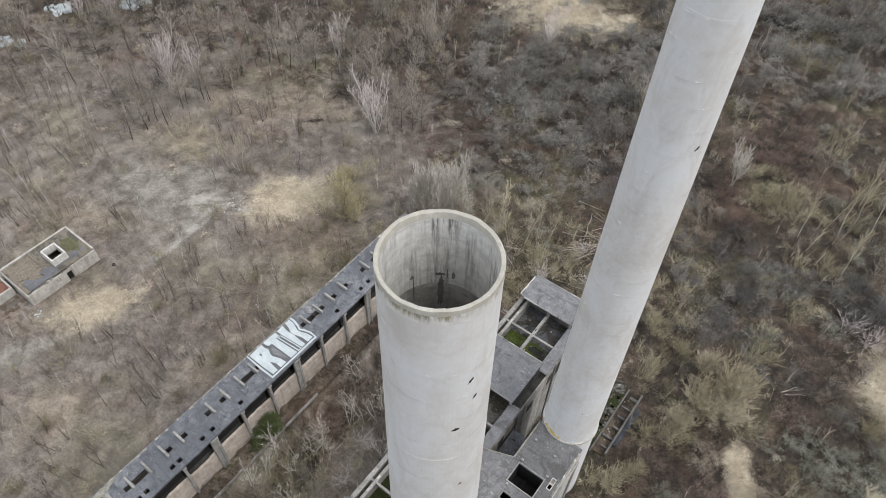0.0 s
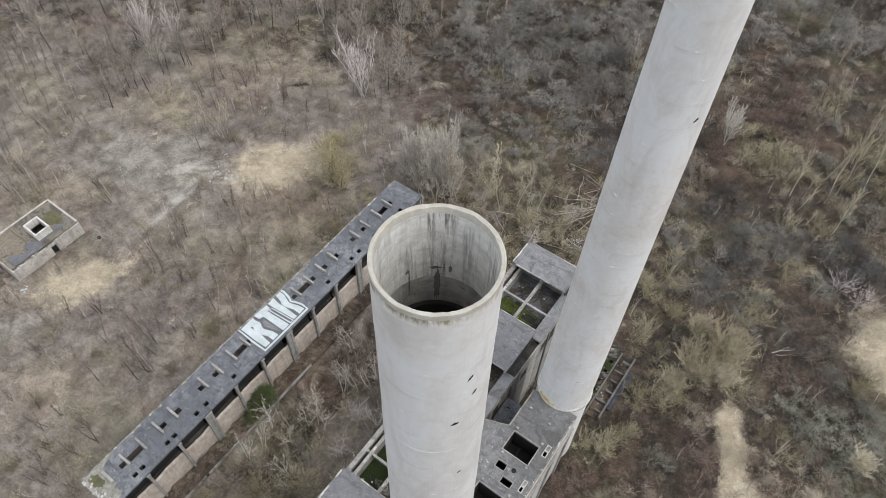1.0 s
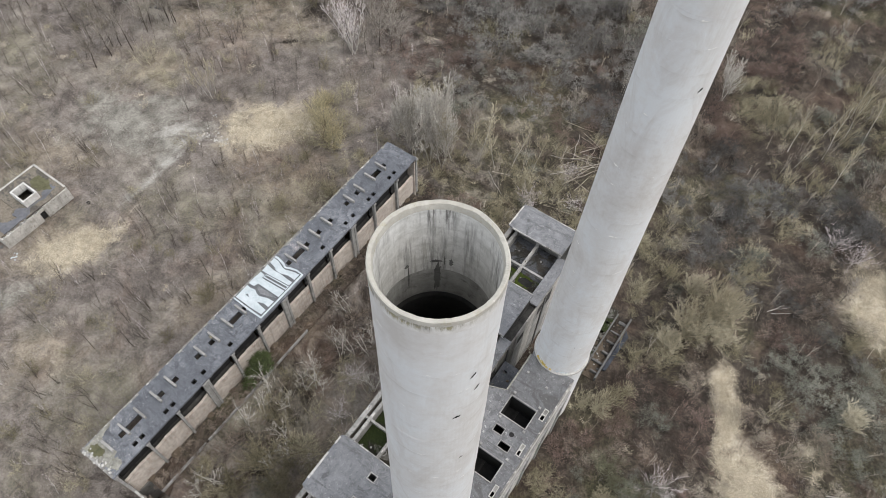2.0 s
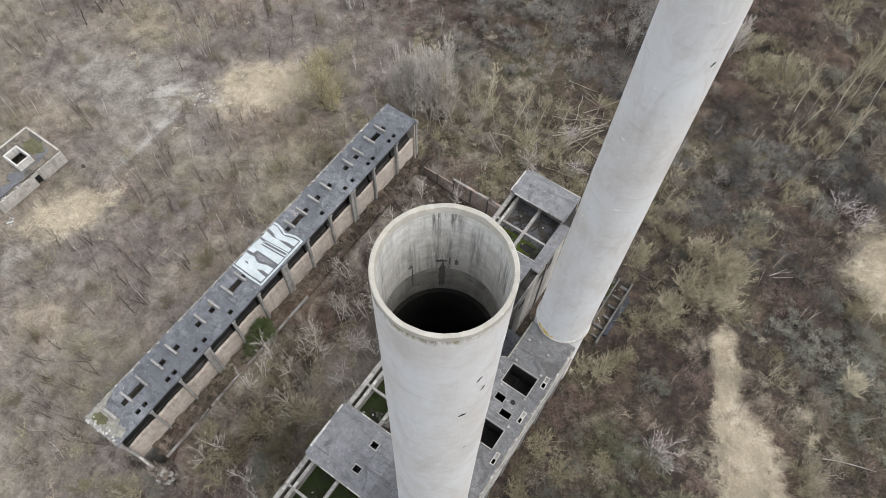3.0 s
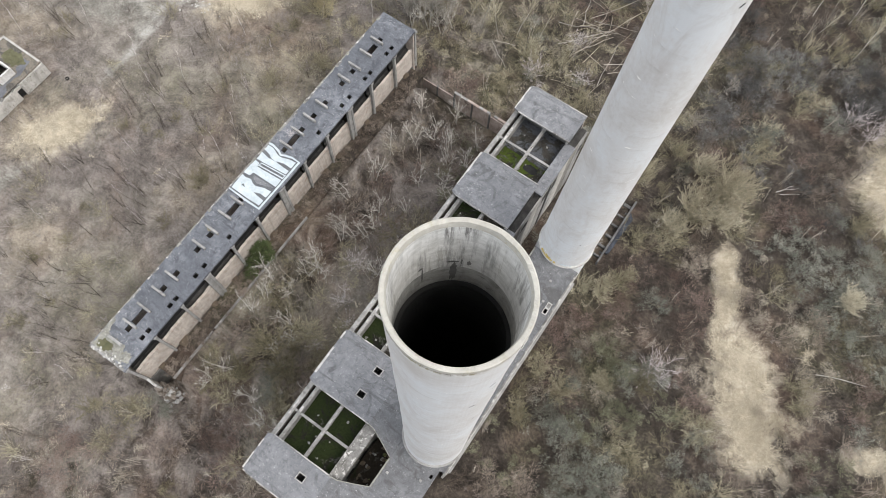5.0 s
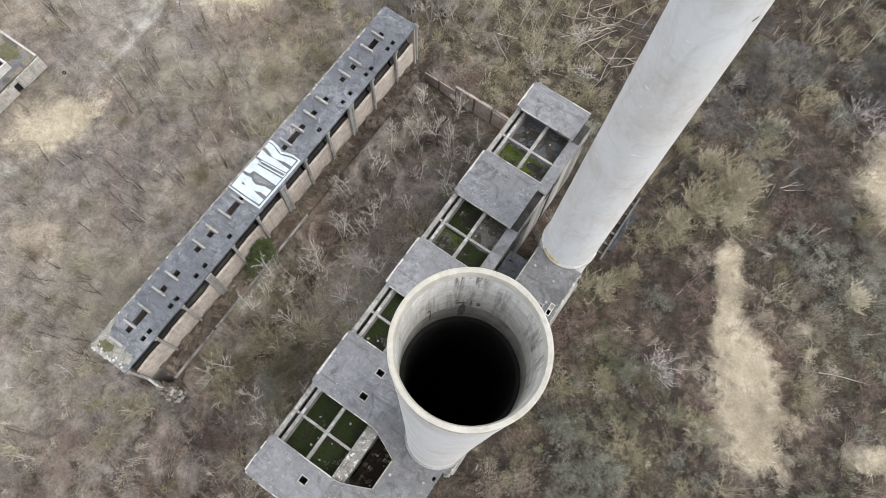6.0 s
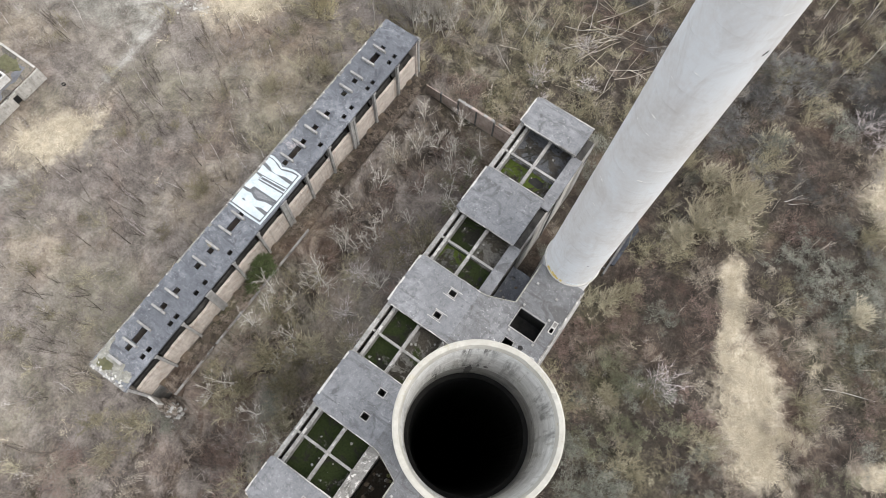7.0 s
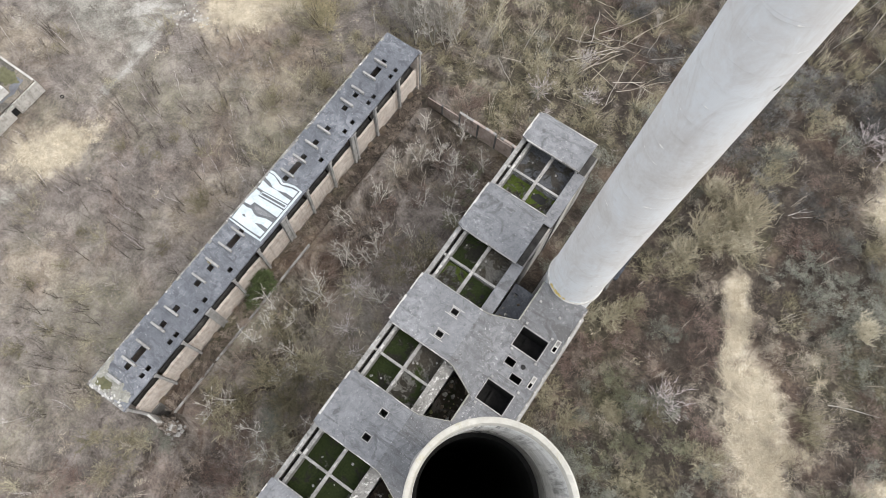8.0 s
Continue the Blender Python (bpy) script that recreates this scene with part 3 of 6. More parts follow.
def ground_sheet():
    core = np.arange(-236, 96.1, 2.0), np.arange(-60, 280.1, 2.0)
    out = np.array([20, 60, 140, 300, 700, 1600, 2500.0])
    xs = np.r_[(core[0][0] - out)[::-1], core[0], core[0][-1] + out]
    ys = np.r_[(core[1][0] - out)[::-1], core[1], core[1][-1] + out]
    gx, gy = np.meshgrid(xs, ys, indexing="ij")
    gz = relief(gx, gy) * (np.abs(gx) < 400) * (np.abs(gy) < 400)
    n, k = len(xs), len(ys)
    co = np.stack([gx, gy, gz], -1).reshape(-1, 3)
    i, j = np.meshgrid(np.arange(n - 1), np.arange(k - 1), indexing="ij")
    a = (i * k + j).ravel()
    quads = np.stack([a, a + k, a + k + 1, a + 1], 1)
    me = bpy.data.meshes.new("ground")
    me.from_pydata(co.tolist(), [], quads.tolist())
    for nm, spots in (("sand", SAND), ("gravel", GRAVEL), ("wet", WET), ("heath", HEATH), ("track", TRACK), ("path", PATH_SPOTS), ("tan", TAN)):
        at = me.attributes.new(nm, "FLOAT", "POINT")
        at.data.foreach_set("value", zone(gx, gy, spots).ravel().astype(np.float32))
    me.materials.append(MAT["ground"])
    me.shade_smooth()
    tagged(new("ground", me), "brown leaf litter, dry grass and sandy clearings", "ground", kind="structure")


ground_sheet()

# ---- chimneys ----
def lathe(bm, rings, centre, sides=72, close=False, jag=None):
    """Rings of (z, radius) round an axis given by centre(z); jag(angle, k) lifts the points of ring k."""
    rows = []
    for k, (z, r) in enumerate(rings):
        row = []
        for i in range(sides):
            a = 2 * math.pi * i / sides
            zz = z + (jag(a, k) if jag else 0.0)
            cx, cy = centre(zz)
            row.append(bm.verts.new((cx + r * math.cos(a), cy + r * math.sin(a), zz)))
        rows.append(row)
    for r0, r1 in zip(rows, rows[1:] + ([rows[0]] if close else [])):
        for i in range(sides):
            bm.faces.new((r0[i], r0[(i + 1) % sides], r1[(i + 1) % sides], r1[i]))
    return bm


def spall(bm, centre, radius, ang, z, w, h, rnd, inward=False, n=26):
    """A broken-out pit in a shell: a thin patch with a ragged edge, following the wall's curve, without a real hollow.
    """
    def on_wall(du, dz, lift):
        cx, cy = centre(z + dz)
        a = ang + du / radius
        r = radius + (lift if not inward else -lift) - (0.02 * dz if inward else 0.0)
        return cx + r * math.cos(a), cy + r * math.sin(a), z + dz

    pit = bm.verts.new(on_wall(0, 0, 0.012))
    ring = []
    for i in range(n):
        a = 2 * math.pi * i / n
        q = rnd.uniform(0.62, 1.15)
        up = h * q * math.sin(a)
        ring.append(bm.verts.new(on_wall(w * q * math.cos(a) + (0.0 if inward else 0.5) * up, up, 0.01)))
    for i in range(n):
        bm.faces.new((ring[i], ring[(i + 1) % n], pit))
    return bm


def chimney(name, label, base, top_shift, radius, z_top, sides=80):
    def centre(z):
        u = (z - 20.1) / 70.0
        return base[0] + top_shift[0] * u, base[1] + top_shift[1] * u

    th = thing(name, label, "chimney", (base[0], base[1], 0))
    bm = bmesh.new()
    rings, z, k = [], 0.0, 0
    rnd = random.Random(name + str(base))
    while z < z_top - 0.4:
        d = rnd.uniform(-0.012, 0.012)
        rings += [(z + 0.03, radius(z) + d), (min(z + 2.37, z_top - 0.35), radius(min(z + 2.37, z_top)) + d)]
        z += 2.4
    rings.append((z_top - 0.32, radius(z_top)))
    lathe(bm, rings, centre, sides)
    part("shell", bm, "shell", th, "pale grey slip-formed concrete shell", smooth=False)
    return th, centre, rnd


def near_radius(z):
    u = (z - 20.1) / 70.0
    return 4.02 * (1 - u) + 2.80 * u - 0.43 * u * (1 - u)


chim, centre1, rnd1 = chimney("chimney", "open concrete chimney with a chipped and stained rim", (-10.41, 16.47), (0.5, -0.86), near_radius, 89.1)
jag_wave = [rnd1.uniform(-0.03, 0.02) - (rnd1.random() < 0.12) * rnd1.uniform(0.02, 0.1) for _ in range(192)]


jag_wave = [sum(jag_wave[(i + d) % 192] for d in (-1, 0, 0, 1)) / 4 for i in range(192)]


def rim_jag(a, k):
    i = int(a / (2 * math.pi) * 192 + 0.5) % 192
    return (1.3 * jag_wave[i] if k == 4 else 0.25 * jag_wave[(i + 60) % 192]) + 0.015 * math.sin(5 * a) + 0.012 * math.sin(13 * a) if k in (2, 3, 4) else 0.0


bm = bmesh.new()
lathe(bm, [(88.78, 2.846), (88.95, 2.847), (89.09, 2.835), (89.11, 2.78), (89.08, 2.64), (88.72, 2.575)], centre1, 192, jag=rim_jag)
part("rim", bm, "rimstone", chim, "ivory chipped rim with lichen")
bm = lathe(bmesh.new(), [(88.1, 2.84), (88.5, 2.842), (88.78, 2.844)], centre1, 192)
part("stained_band", bm, "rim_stain", chim, "stained and lichened band below the rim")
bm = bmesh.new()
lathe(bm, [(88.73, 2.575), (86, 2.585), (83.7, 2.626)], centre1, 96)
part("inner_wall", bm, "inside", chim, "stained inner concrete wall")
# lower lift in a darker colour, standing in for shade with depth
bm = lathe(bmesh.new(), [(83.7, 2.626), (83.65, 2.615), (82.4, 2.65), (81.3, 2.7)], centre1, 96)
part("sooted_lift", bm, "flue_shade", chim, "streaked inner wall lift with the flue's shade put into its colour")
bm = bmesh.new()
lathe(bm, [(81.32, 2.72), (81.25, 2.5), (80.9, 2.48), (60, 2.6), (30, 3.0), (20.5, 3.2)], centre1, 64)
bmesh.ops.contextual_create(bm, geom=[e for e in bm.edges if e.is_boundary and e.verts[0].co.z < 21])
part("flue_lining", bm, "soot_and_shade", chim, "sooty black flue lining")
bm = lathe(bmesh.new(), [(20.05, 4.3), (20.32, 4.28), (20.36, 4.02)], centre1, 80)
part("collar", bm, "concrete", chim, "low concrete collar")
# black patches paint the shade inside holes in the shell
for ang, z, w, h in ((-0.29, 82.7, 0.12, 0.24), (-0.17, 80.8, 0.11, 0.22), (-0.53, 78.0, 0.25, 0.17), (-0.35, 70.0, 0.14, 0.12)):
    part("spall", spall(bmesh.new(), centre1, near_radius(z), ang - 0.05, z, w, h, rnd1), "soot_and_shade", chim, "hole in the shell painted as a black patch")
for ang, z, w, h in ((2.2, 84.5, 0.3, 0.14), (2.17, 83.0, 0.19, 1.5), (2.75, 84.6, 0.13, 0.16), (2.72, 83.6, 0.05, 1.1), (1.93, 84.5, 0.1, 0.3), (2.05, 84.6, 0.05, 0.4)):
    part("spall", spall(bmesh.new(), centre1, 2.52 + (88.72 - z) * 0.02, ang, z, w, h, rnd1, True), "concrete_dark", chim, "dark patch broken in the inner wall")


def tall_radius(z):
    u = (z - 20.1) / 70.0
    return 3.775 * (1 - u) + 2.766 * u


tall, centre2, rnd2 = chimney("chimney", "taller pale concrete chimney with pour joints and bleached chips", (-10.155, 48.68), (0.16, -0.88), tall_radius, 138.0)
bm = lathe(bmesh.new(), [(137.7, 2.12), (138.0, 2.1), (138.0, 1.85), (130, 1.9), (120, 2.0)], centre2, 48)
part("rim", bm, "pale", tall)
bm = lathe(bmesh.new(), [(19.9, 4.0), (20.28, 3.98), (20.34, 3.76)], centre2, 80)
part("collar", bm, "pale", tall, "low concrete collar")
# holes again as flat black patches, their inner shade painted on
part("spall", spall(bmesh.new(), centre2, tall_radius(74.8), -0.5, 74.8, 0.16, 0.26, rnd2), "soot_and_shade", tall, "hole in the shell painted as a black patch")
part("spall", spall(bmesh.new(), centre2, tall_radius(39.6), 2.9, 39.6, 0.2, 0.45, rnd2), "soot_and_shade", tall, "hole in the shell painted as a black patch")
part("spall", spall(bmesh.new(), centre2, tall_radius(29), -1.0, 29, 0.1, 0.1, rnd2), "soot_and_shade", tall, "hole in the shell painted as a black patch")
for k in range(38):
    a = radians(rnd2.uniform(-128, -84))
    cx, cy = centre2(20.4)
    part("lichen", chunk(bmesh.new(), cx + 3.8 * math.cos(a), cy + 3.8 * math.sin(a), 20.4 + abs(rnd2.gauss(0, 0.22)), rnd2.uniform(0.08, 0.17), rnd2, 0.8), "yellow_lichen", tall, "yellow lichen on the collar")
for k in range(16):
    a = radians(rnd2.uniform(-75, -52))
    cx, cy = centre2(20.5)
    bm = chunk(bmesh.new(), cx + 3.74 * math.cos(a), cy + 3.74 * math.sin(a), 20.5 + abs(rnd2.gauss(0, 0.25)), rnd2.uniform(0.08, 0.18), rnd2, 0.8)
    part("paint_splash", bm, "white_paint", tall, "splash of white paint")


# ---- long bunker building with the lettered roof ----
AX0, AX1, AY0, AY1, AZ = -56.45, -49.95, -0.9, 67.45, 16.47
FINS = [1.65, 4.55, 7.37, 10.3, 13.05, 18.85, 21.7, 24.5, 27.35, 38.73, 41.6, 44.5, 47.5, 53.3, 56.08, 59.08, 62.05]
WELLS = [3.9, 11.02, 13.72, 18.16, 20.95, 28.05, 38.02, 42.3, 45.25, 48.15, 52.5, 55.28, 62.6]
LONGS = [(4.85, 7.1), (24.85, 27.05), (39.05, 41.3), (59.45, 61.45)]
VENTS = [4.04, 5.28, 9.65, 10.91, 15.05, 16.9, 22.32, 43.4, 49.3, 51.2, 55.37, 56.7, 61.13, 62.5]
COLS = [0.0, 5.5, 10.95, 16.3, 21.7, 27.1, 32.85, 38.3, 43.8, 49.5, 55.1, 61.3, 67.0]
COLS = [c + 0.016 * (c - 35) for c in COLS]
WIDE = {COLS[3], COLS[6], COLS[9]}

bunker = thing("bunker_building", "long derelict concrete bunker building with a pierced flat roof", "building", (-53.2, 33, 0))
holes = [(-54.05, -53.25, y - 0.42, y + 0.42) for y in WELLS] + [(-54.05, -53.1, a, b) for a, b in LONGS] + [(-51.55, -50.88, y - 0.36, y + 0.36) for y in VENTS]
roof_a = part("roof", plate(bmesh.new(), AX0, AX1, AY0, AY1, AZ - 0.35, AZ, holes, 1.3, 0.05), "bitumen", bunker, "dark grey bitumen roof with square openings")
for y in FINS:
    w = 0.17 if y != 1.65 else 0.2
    part("fin", boxed(-55.02, -52.62, y - w, y + w, AZ, AZ + 0.62, bevel=0.05), "concrete", roof_a, "low upright concrete fin")
rnd = random.Random(11)
y = AY0
while y < AY1 - 0.5:
    step = rnd.uniform(0.35, 1.5)
    if rnd.random() < 0.8:
        w = rnd.uniform(0.1, 0.4)
        part("edge_chip", boxed(AX0 - 0.04, AX0 + w, y, min(y + step, AY1), AZ - 0.1, AZ + 0.03, bevel=0.02), rnd.choice(["crumbled", "crumbled", "lichened"]), roof_a)
    y += step
for a, b in ((-0.93, -0.55),):
    part("edge_band", boxed(AX0 + 0.3, AX1 - 0.2, a, b, AZ - 0.3, AZ + 0.05, bevel=0.03), "concrete", roof_a)
bm = bmesh.new()
prism(bm, ragged([(-56.3, -0.5), (-53.6, -0.55), (-51.6, -0.3), (-50.3, 0.1), (-50.5, 1.0), (-51.2, 1.5), (-51.9, 1.1), (-52.6, 1.9), (-53.2, 1.3), (-53.9, 2.0), (-55.2, 1.6), (-55.7, 2.6), (-56.0, 3.9), (-56.35, 4.1)], 3, 6, 0.16), AZ, AZ + 0.05)
part("debris_patch", bm, "lichened", roof_a, "bleached debris and lichen")
bm = bmesh.new()
prism(bm, ragged([(-55.6, -0.2), (-54.1, -0.3), (-53.4, 0.3), (-53.7, 1.0), (-55.2, 1.1), (-55.9, 0.5)], 4, 6, 0.15), AZ + 0.05, AZ + 0.09)
part("moss_patch", bm, "dull_moss", roof_a, "green moss patch")
for q in range(40):
    part("edge_lump", chunk(bmesh.new(), rnd.uniform(AX0, AX1 - 0.3), rnd.uniform(AY0, AY0 + 0.5 + 1.5 * rnd.random() ** 3), AZ + 0.05, rnd.uniform(0.07, 0.24), rnd, 0.5), rnd.choice(["pale", "crumbled"]), roof_a)
# walls
part("west_wall", plate(bmesh.new(), -56.3, -55.95, AY0 + 0.1, AY1 - 0.1, 0, AZ - 0.35, []), "plaster", bunker)
for a, b in ((AY0 + 0.1, AY0 + 0.45), (AY1 - 0.45, AY1 - 0.1)):
    part("end_wall", boxed(-55.95, -50.2, a, b, 0, AZ - 0.35), "plaster", bunker)
def ragged_wall(x0, x1, y0, y1, z0, z1, rnd, drop=0.6, step=0.35):
    """An upright wall panel whose top edge has crumbled unevenly."""
    n = max(2, int((y1 - y0) / step))
    sag = rnd.uniform(-drop, drop)
    ys = [y0 + (y1 - y0) * i / n for i in range(n + 1)]
    tops = [z1 + sag * math.sin(3.1 * i / n) + rnd.uniform(-0.3, 0.3) * drop for i in range(n + 1)]
    bm = bmesh.new()
    rows = [[bm.verts.new(v) for v in ((x0, y, z0), (x1, y, z0), (x1, y, t), (x0, y, t + 0.15))] for y, t in zip(ys, tops)]
    for a, b in zip(rows, rows[1:]):
        for k in range(4):
            bm.faces.new((a[k], b[k], b[(k + 1) % 4], a[(k + 1) % 4]))
    bm.faces.new(rows[0])
    bm.faces.new(rows[-1][::-1])
    return bm


for c0, c1 in zip(COLS, COLS[1:]):
    h0, h1 = (0.62 if c0 in WIDE else 0.24), (0.62 if c1 in WIDE else 0.24)
    part("wall_panel", ragged_wall(-50.85, -50.5, c0 + 0.01, c1 - 0.01, 6.5, 11.5, rnd, 0.35), "plaster", bunker, "cream plastered wall panel with a crumbled top")
    part("lintel", boxed(-50.7, -50.4, c0 + h0, c1 - h1, 15.5, 16.08, bevel=0.04), "concrete_dark", bunker)
    # backing and slope near black: the bunker's inner shade put into colour
    part("recess_back", boxed(-52.0, -51.75, c0 + h0, c1 - h1, 9.5, 16.1), "soot_and_shade", bunker, "black backing behind the open strip below the roof")
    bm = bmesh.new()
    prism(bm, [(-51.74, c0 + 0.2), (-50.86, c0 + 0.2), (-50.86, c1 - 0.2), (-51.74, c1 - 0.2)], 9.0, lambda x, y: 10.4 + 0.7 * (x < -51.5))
    part("hopper_slope", bm, "grime_and_shade", bunker, "sloping hopper bottom blackened for the shade inside")
    part("plinth", boxed(-50.7, -50.3, c0, c1, 0, 6.48), "concrete_dark", bunker)
    if rnd.random() < 0.8:
        y = rnd.uniform(c0 + 1.0, c1 - 1.0)
        part("litter_bank", chunk(bmesh.new(), -50.2, y, 6.75, rnd.uniform(0.5, 1.0), rnd, 0.35), "soil", bunker, "leaf litter piled at the wall's foot")
for c in COLS:
    for s in ((-0.4, 0.4) if c in WIDE else (0.0,)):
        part("column", boxed(-50.49, -49.98, c + s - 0.2, c + s + 0.2, 6.5, 15.75, bevel=0.03), "concrete", bunker, "weathered concrete column")
    if c in WIDE:
        part("pier_web", boxed(-50.47, -50.12, c - 0.19, c + 0.19, 6.5, 15.75), "concrete", bunker)
    w = 0.85 if c in WIDE else 0.42
    bm = bmesh.new()
    prism(bm, [(-50.62, c - w), (-49.8, c - w * 0.7), (-49.8, c + w * 0.7), (-50.62, c + w)], 15.75, 16.1)
    part("bracket", bm, "concrete", bunker, "concrete bracket under the roof edge")
part("bunker_floor", boxed(-55.9, -50.7, AY0 + 0.5, AY1 - 0.5, 5.2, 5.4), "soil", bunker)

# lettering painted on the roof, read from the east: white letters with dark outlines
tag_th = thing("roof_lettering", "white block letters KTK painted on the bunker roof", "graffiti", (-53.4, 33, AZ))
def paint(bm, pts, lift):
    """A thin coat of paint over a roof polygon."""
    return prism(bm, pts, AZ + 0.001, AZ + lift)


part("outline", paint(bmesh.new(), [(-56.5, 28.2), (-56.45, 37.7), (-55.6, 37.85), (-54.2, 37.55), (-53.5, 37.15), (-52.9, 37.5), (-51.8, 37.8), (-50.25, 37.7), (-50.3, 32), (-50.35, 28.1), (-53.2, 28), (-54.3, 28.1)], 0.005), "white_paint", tag_th)
part("shadow_band", paint(bmesh.new(), [(-56.3, 28.4), (-56.3, 37.4), (-55.4, 37.45), (-54.2, 37.15), (-53.5, 36.85), (-52.7, 37.2), (-51.7, 37.5), (-50.6, 37.5), (-50.6, 31.5), (-50.65, 28.35), (-53.3, 28.35)], 0.01), "grey_paint", tag_th)
part("letter", paint(bmesh.new(), [(-56.1, 28.6), (-56.2, 31.2), (-55.4, 31.1), (-54.6, 31.3), (-53.9, 30.9), (-53.3, 30.8), (-52, 31.3), (-50.8, 31.4), (-50.8, 30.2), (-51.9, 30.25), (-52.9, 29.85), (-51.9, 29.7), (-50.8, 29.6), (-50.85, 28.65), (-52.9, 28.55)], 0.015), "white_paint", tag_th)
part("inlay", paint(bmesh.new(), [(-55.2, 29.75), (-55, 30.1), (-54.45, 29.75)], 0.02), "grey_paint", tag_th)
part("letter", paint(bmesh.new(), [(-56.2, 31.55), (-56.2, 34.15), (-55.25, 34.1), (-55.15, 33.45), (-50.75, 33.75), (-50.75, 32.4), (-54.95, 32.35), (-55.15, 31.65)], 0.015), "white_paint", tag_th)
part("stripe", paint(bmesh.new(), [(-55.15, 33.65), (-55.05, 34.35), (-50.7, 34.75), (-50.7, 34)], 0.015), "white_paint", tag_th)
part("inlay", paint(bmesh.new(), [(-54.95, 33.85), (-54.9, 34.2), (-50.85, 34.55), (-50.85, 34.2)], 0.02), "grey_paint", tag_th)
letter = part("letter", paint(bmesh.new(), [(-56.2, 34.45), (-56.2, 35.8), (-54.7, 35.55), (-53.5, 35.7), (-51.8, 35.6), (-50.8, 35.6), (-50.8, 34.9), (-54.8, 34.5)], 0.015), "white_paint", tag_th)
part("arm", paint(bmesh.new(), [(-56.2, 36.35), (-56.15, 37.25), (-55.2, 37.3), (-53.8, 36.75), (-53.3, 36.7), (-51.8, 37.2), (-50.8, 37.3), (-50.8, 36.15), (-52.2, 36.15), (-53.5, 35.7), (-54.4, 35.75), (-54.9, 36.1)], 0.0155), "white_paint", letter)
part("inlay", paint(bmesh.new(), [(-54.6, 31.65), (-54.55, 32.05), (-51.8, 32.15), (-50.85, 32.1), (-52.2, 31.6), (-53.4, 31.2)], 0.015), "felt", tag_th)

# loading platform beside the bunker
plat = thing("loading_platform", "overgrown earth loading platform with a concrete edge beam", "platform", (-49, 33, 0))
part("fill", plate(bmesh.new(), -50.3, -47.75, 1.6, 66.5, 0, 6.7, [], 3.0, 0.0), "ground", plat, "earth fill")
for a, b in ((1.6, 10.4), (10.9, 22.5), (22.8, 33.5)):
    part("edge_beam", boxed(-47.74, -47.5, a, b, 6.3, 6.95, bevel=0.03), "concrete", plat, "thin concrete edge beam")

rubble = thing("rubble_heap", "heap of broken concrete at the bunker's end", "rubble", (-47.6, -0.5, 0))
part("wall_stub", boxed(-50.2, -48.2, -0.75, -0.4, 0, 8.6, bevel=0.08), "pale", rubble, "broken stub of the end wall")
for k in range(34):
    x, yy = rnd.gauss(-47.3, 0.9), rnd.gauss(-0.6, 0.8)
    h = max(0.2, 6.7 - 3.4 * math.hypot(x + 47.6, yy + 0.5))
    part("lump", chunk(bmesh.new(), x, yy, h, rnd.uniform(0.2, 0.55), rnd), rnd.choice(["crumbled", "concrete"]), rubble)
bm = bmesh.new()
bmesh.ops.create_icosphere(bm, subdivisions=4, radius=1.0)
for v in bm.verts:
    q = 1 + 0.55 * noise.noise(v.co * 2.1) + 0.3 * noise.noise(v.co * 6.0)
    v.co = Vector((-48.4 + 1.5 * q * v.co.x, -0.6 + 0.95 * q * v.co.y, 3.6 + 3.1 * q * v.co.z))
part("earth_mound", bm, "ruin_earth", rubble, "lumpy mound of broken concrete and earth")



# ---- boiler house: raised roof caps with open bays between ----
BX0, BX1, BZ = -27.9, -18.05, 20.75
CAPS = [(62.1, 67.4), (45.3, 53.55), (28.75, 37.1), (12.45, 20.9), (-1.05, 4.6)]
LINKED = {2, 3, 4}
SKY = {2: [34.75, 31.1], 3: [18.55, 14.9], 4: [2.4]}
house = thing("boiler_house", "derelict concrete boiler house with raised grey roof caps and open bays", "building", (-23, 33, 0))
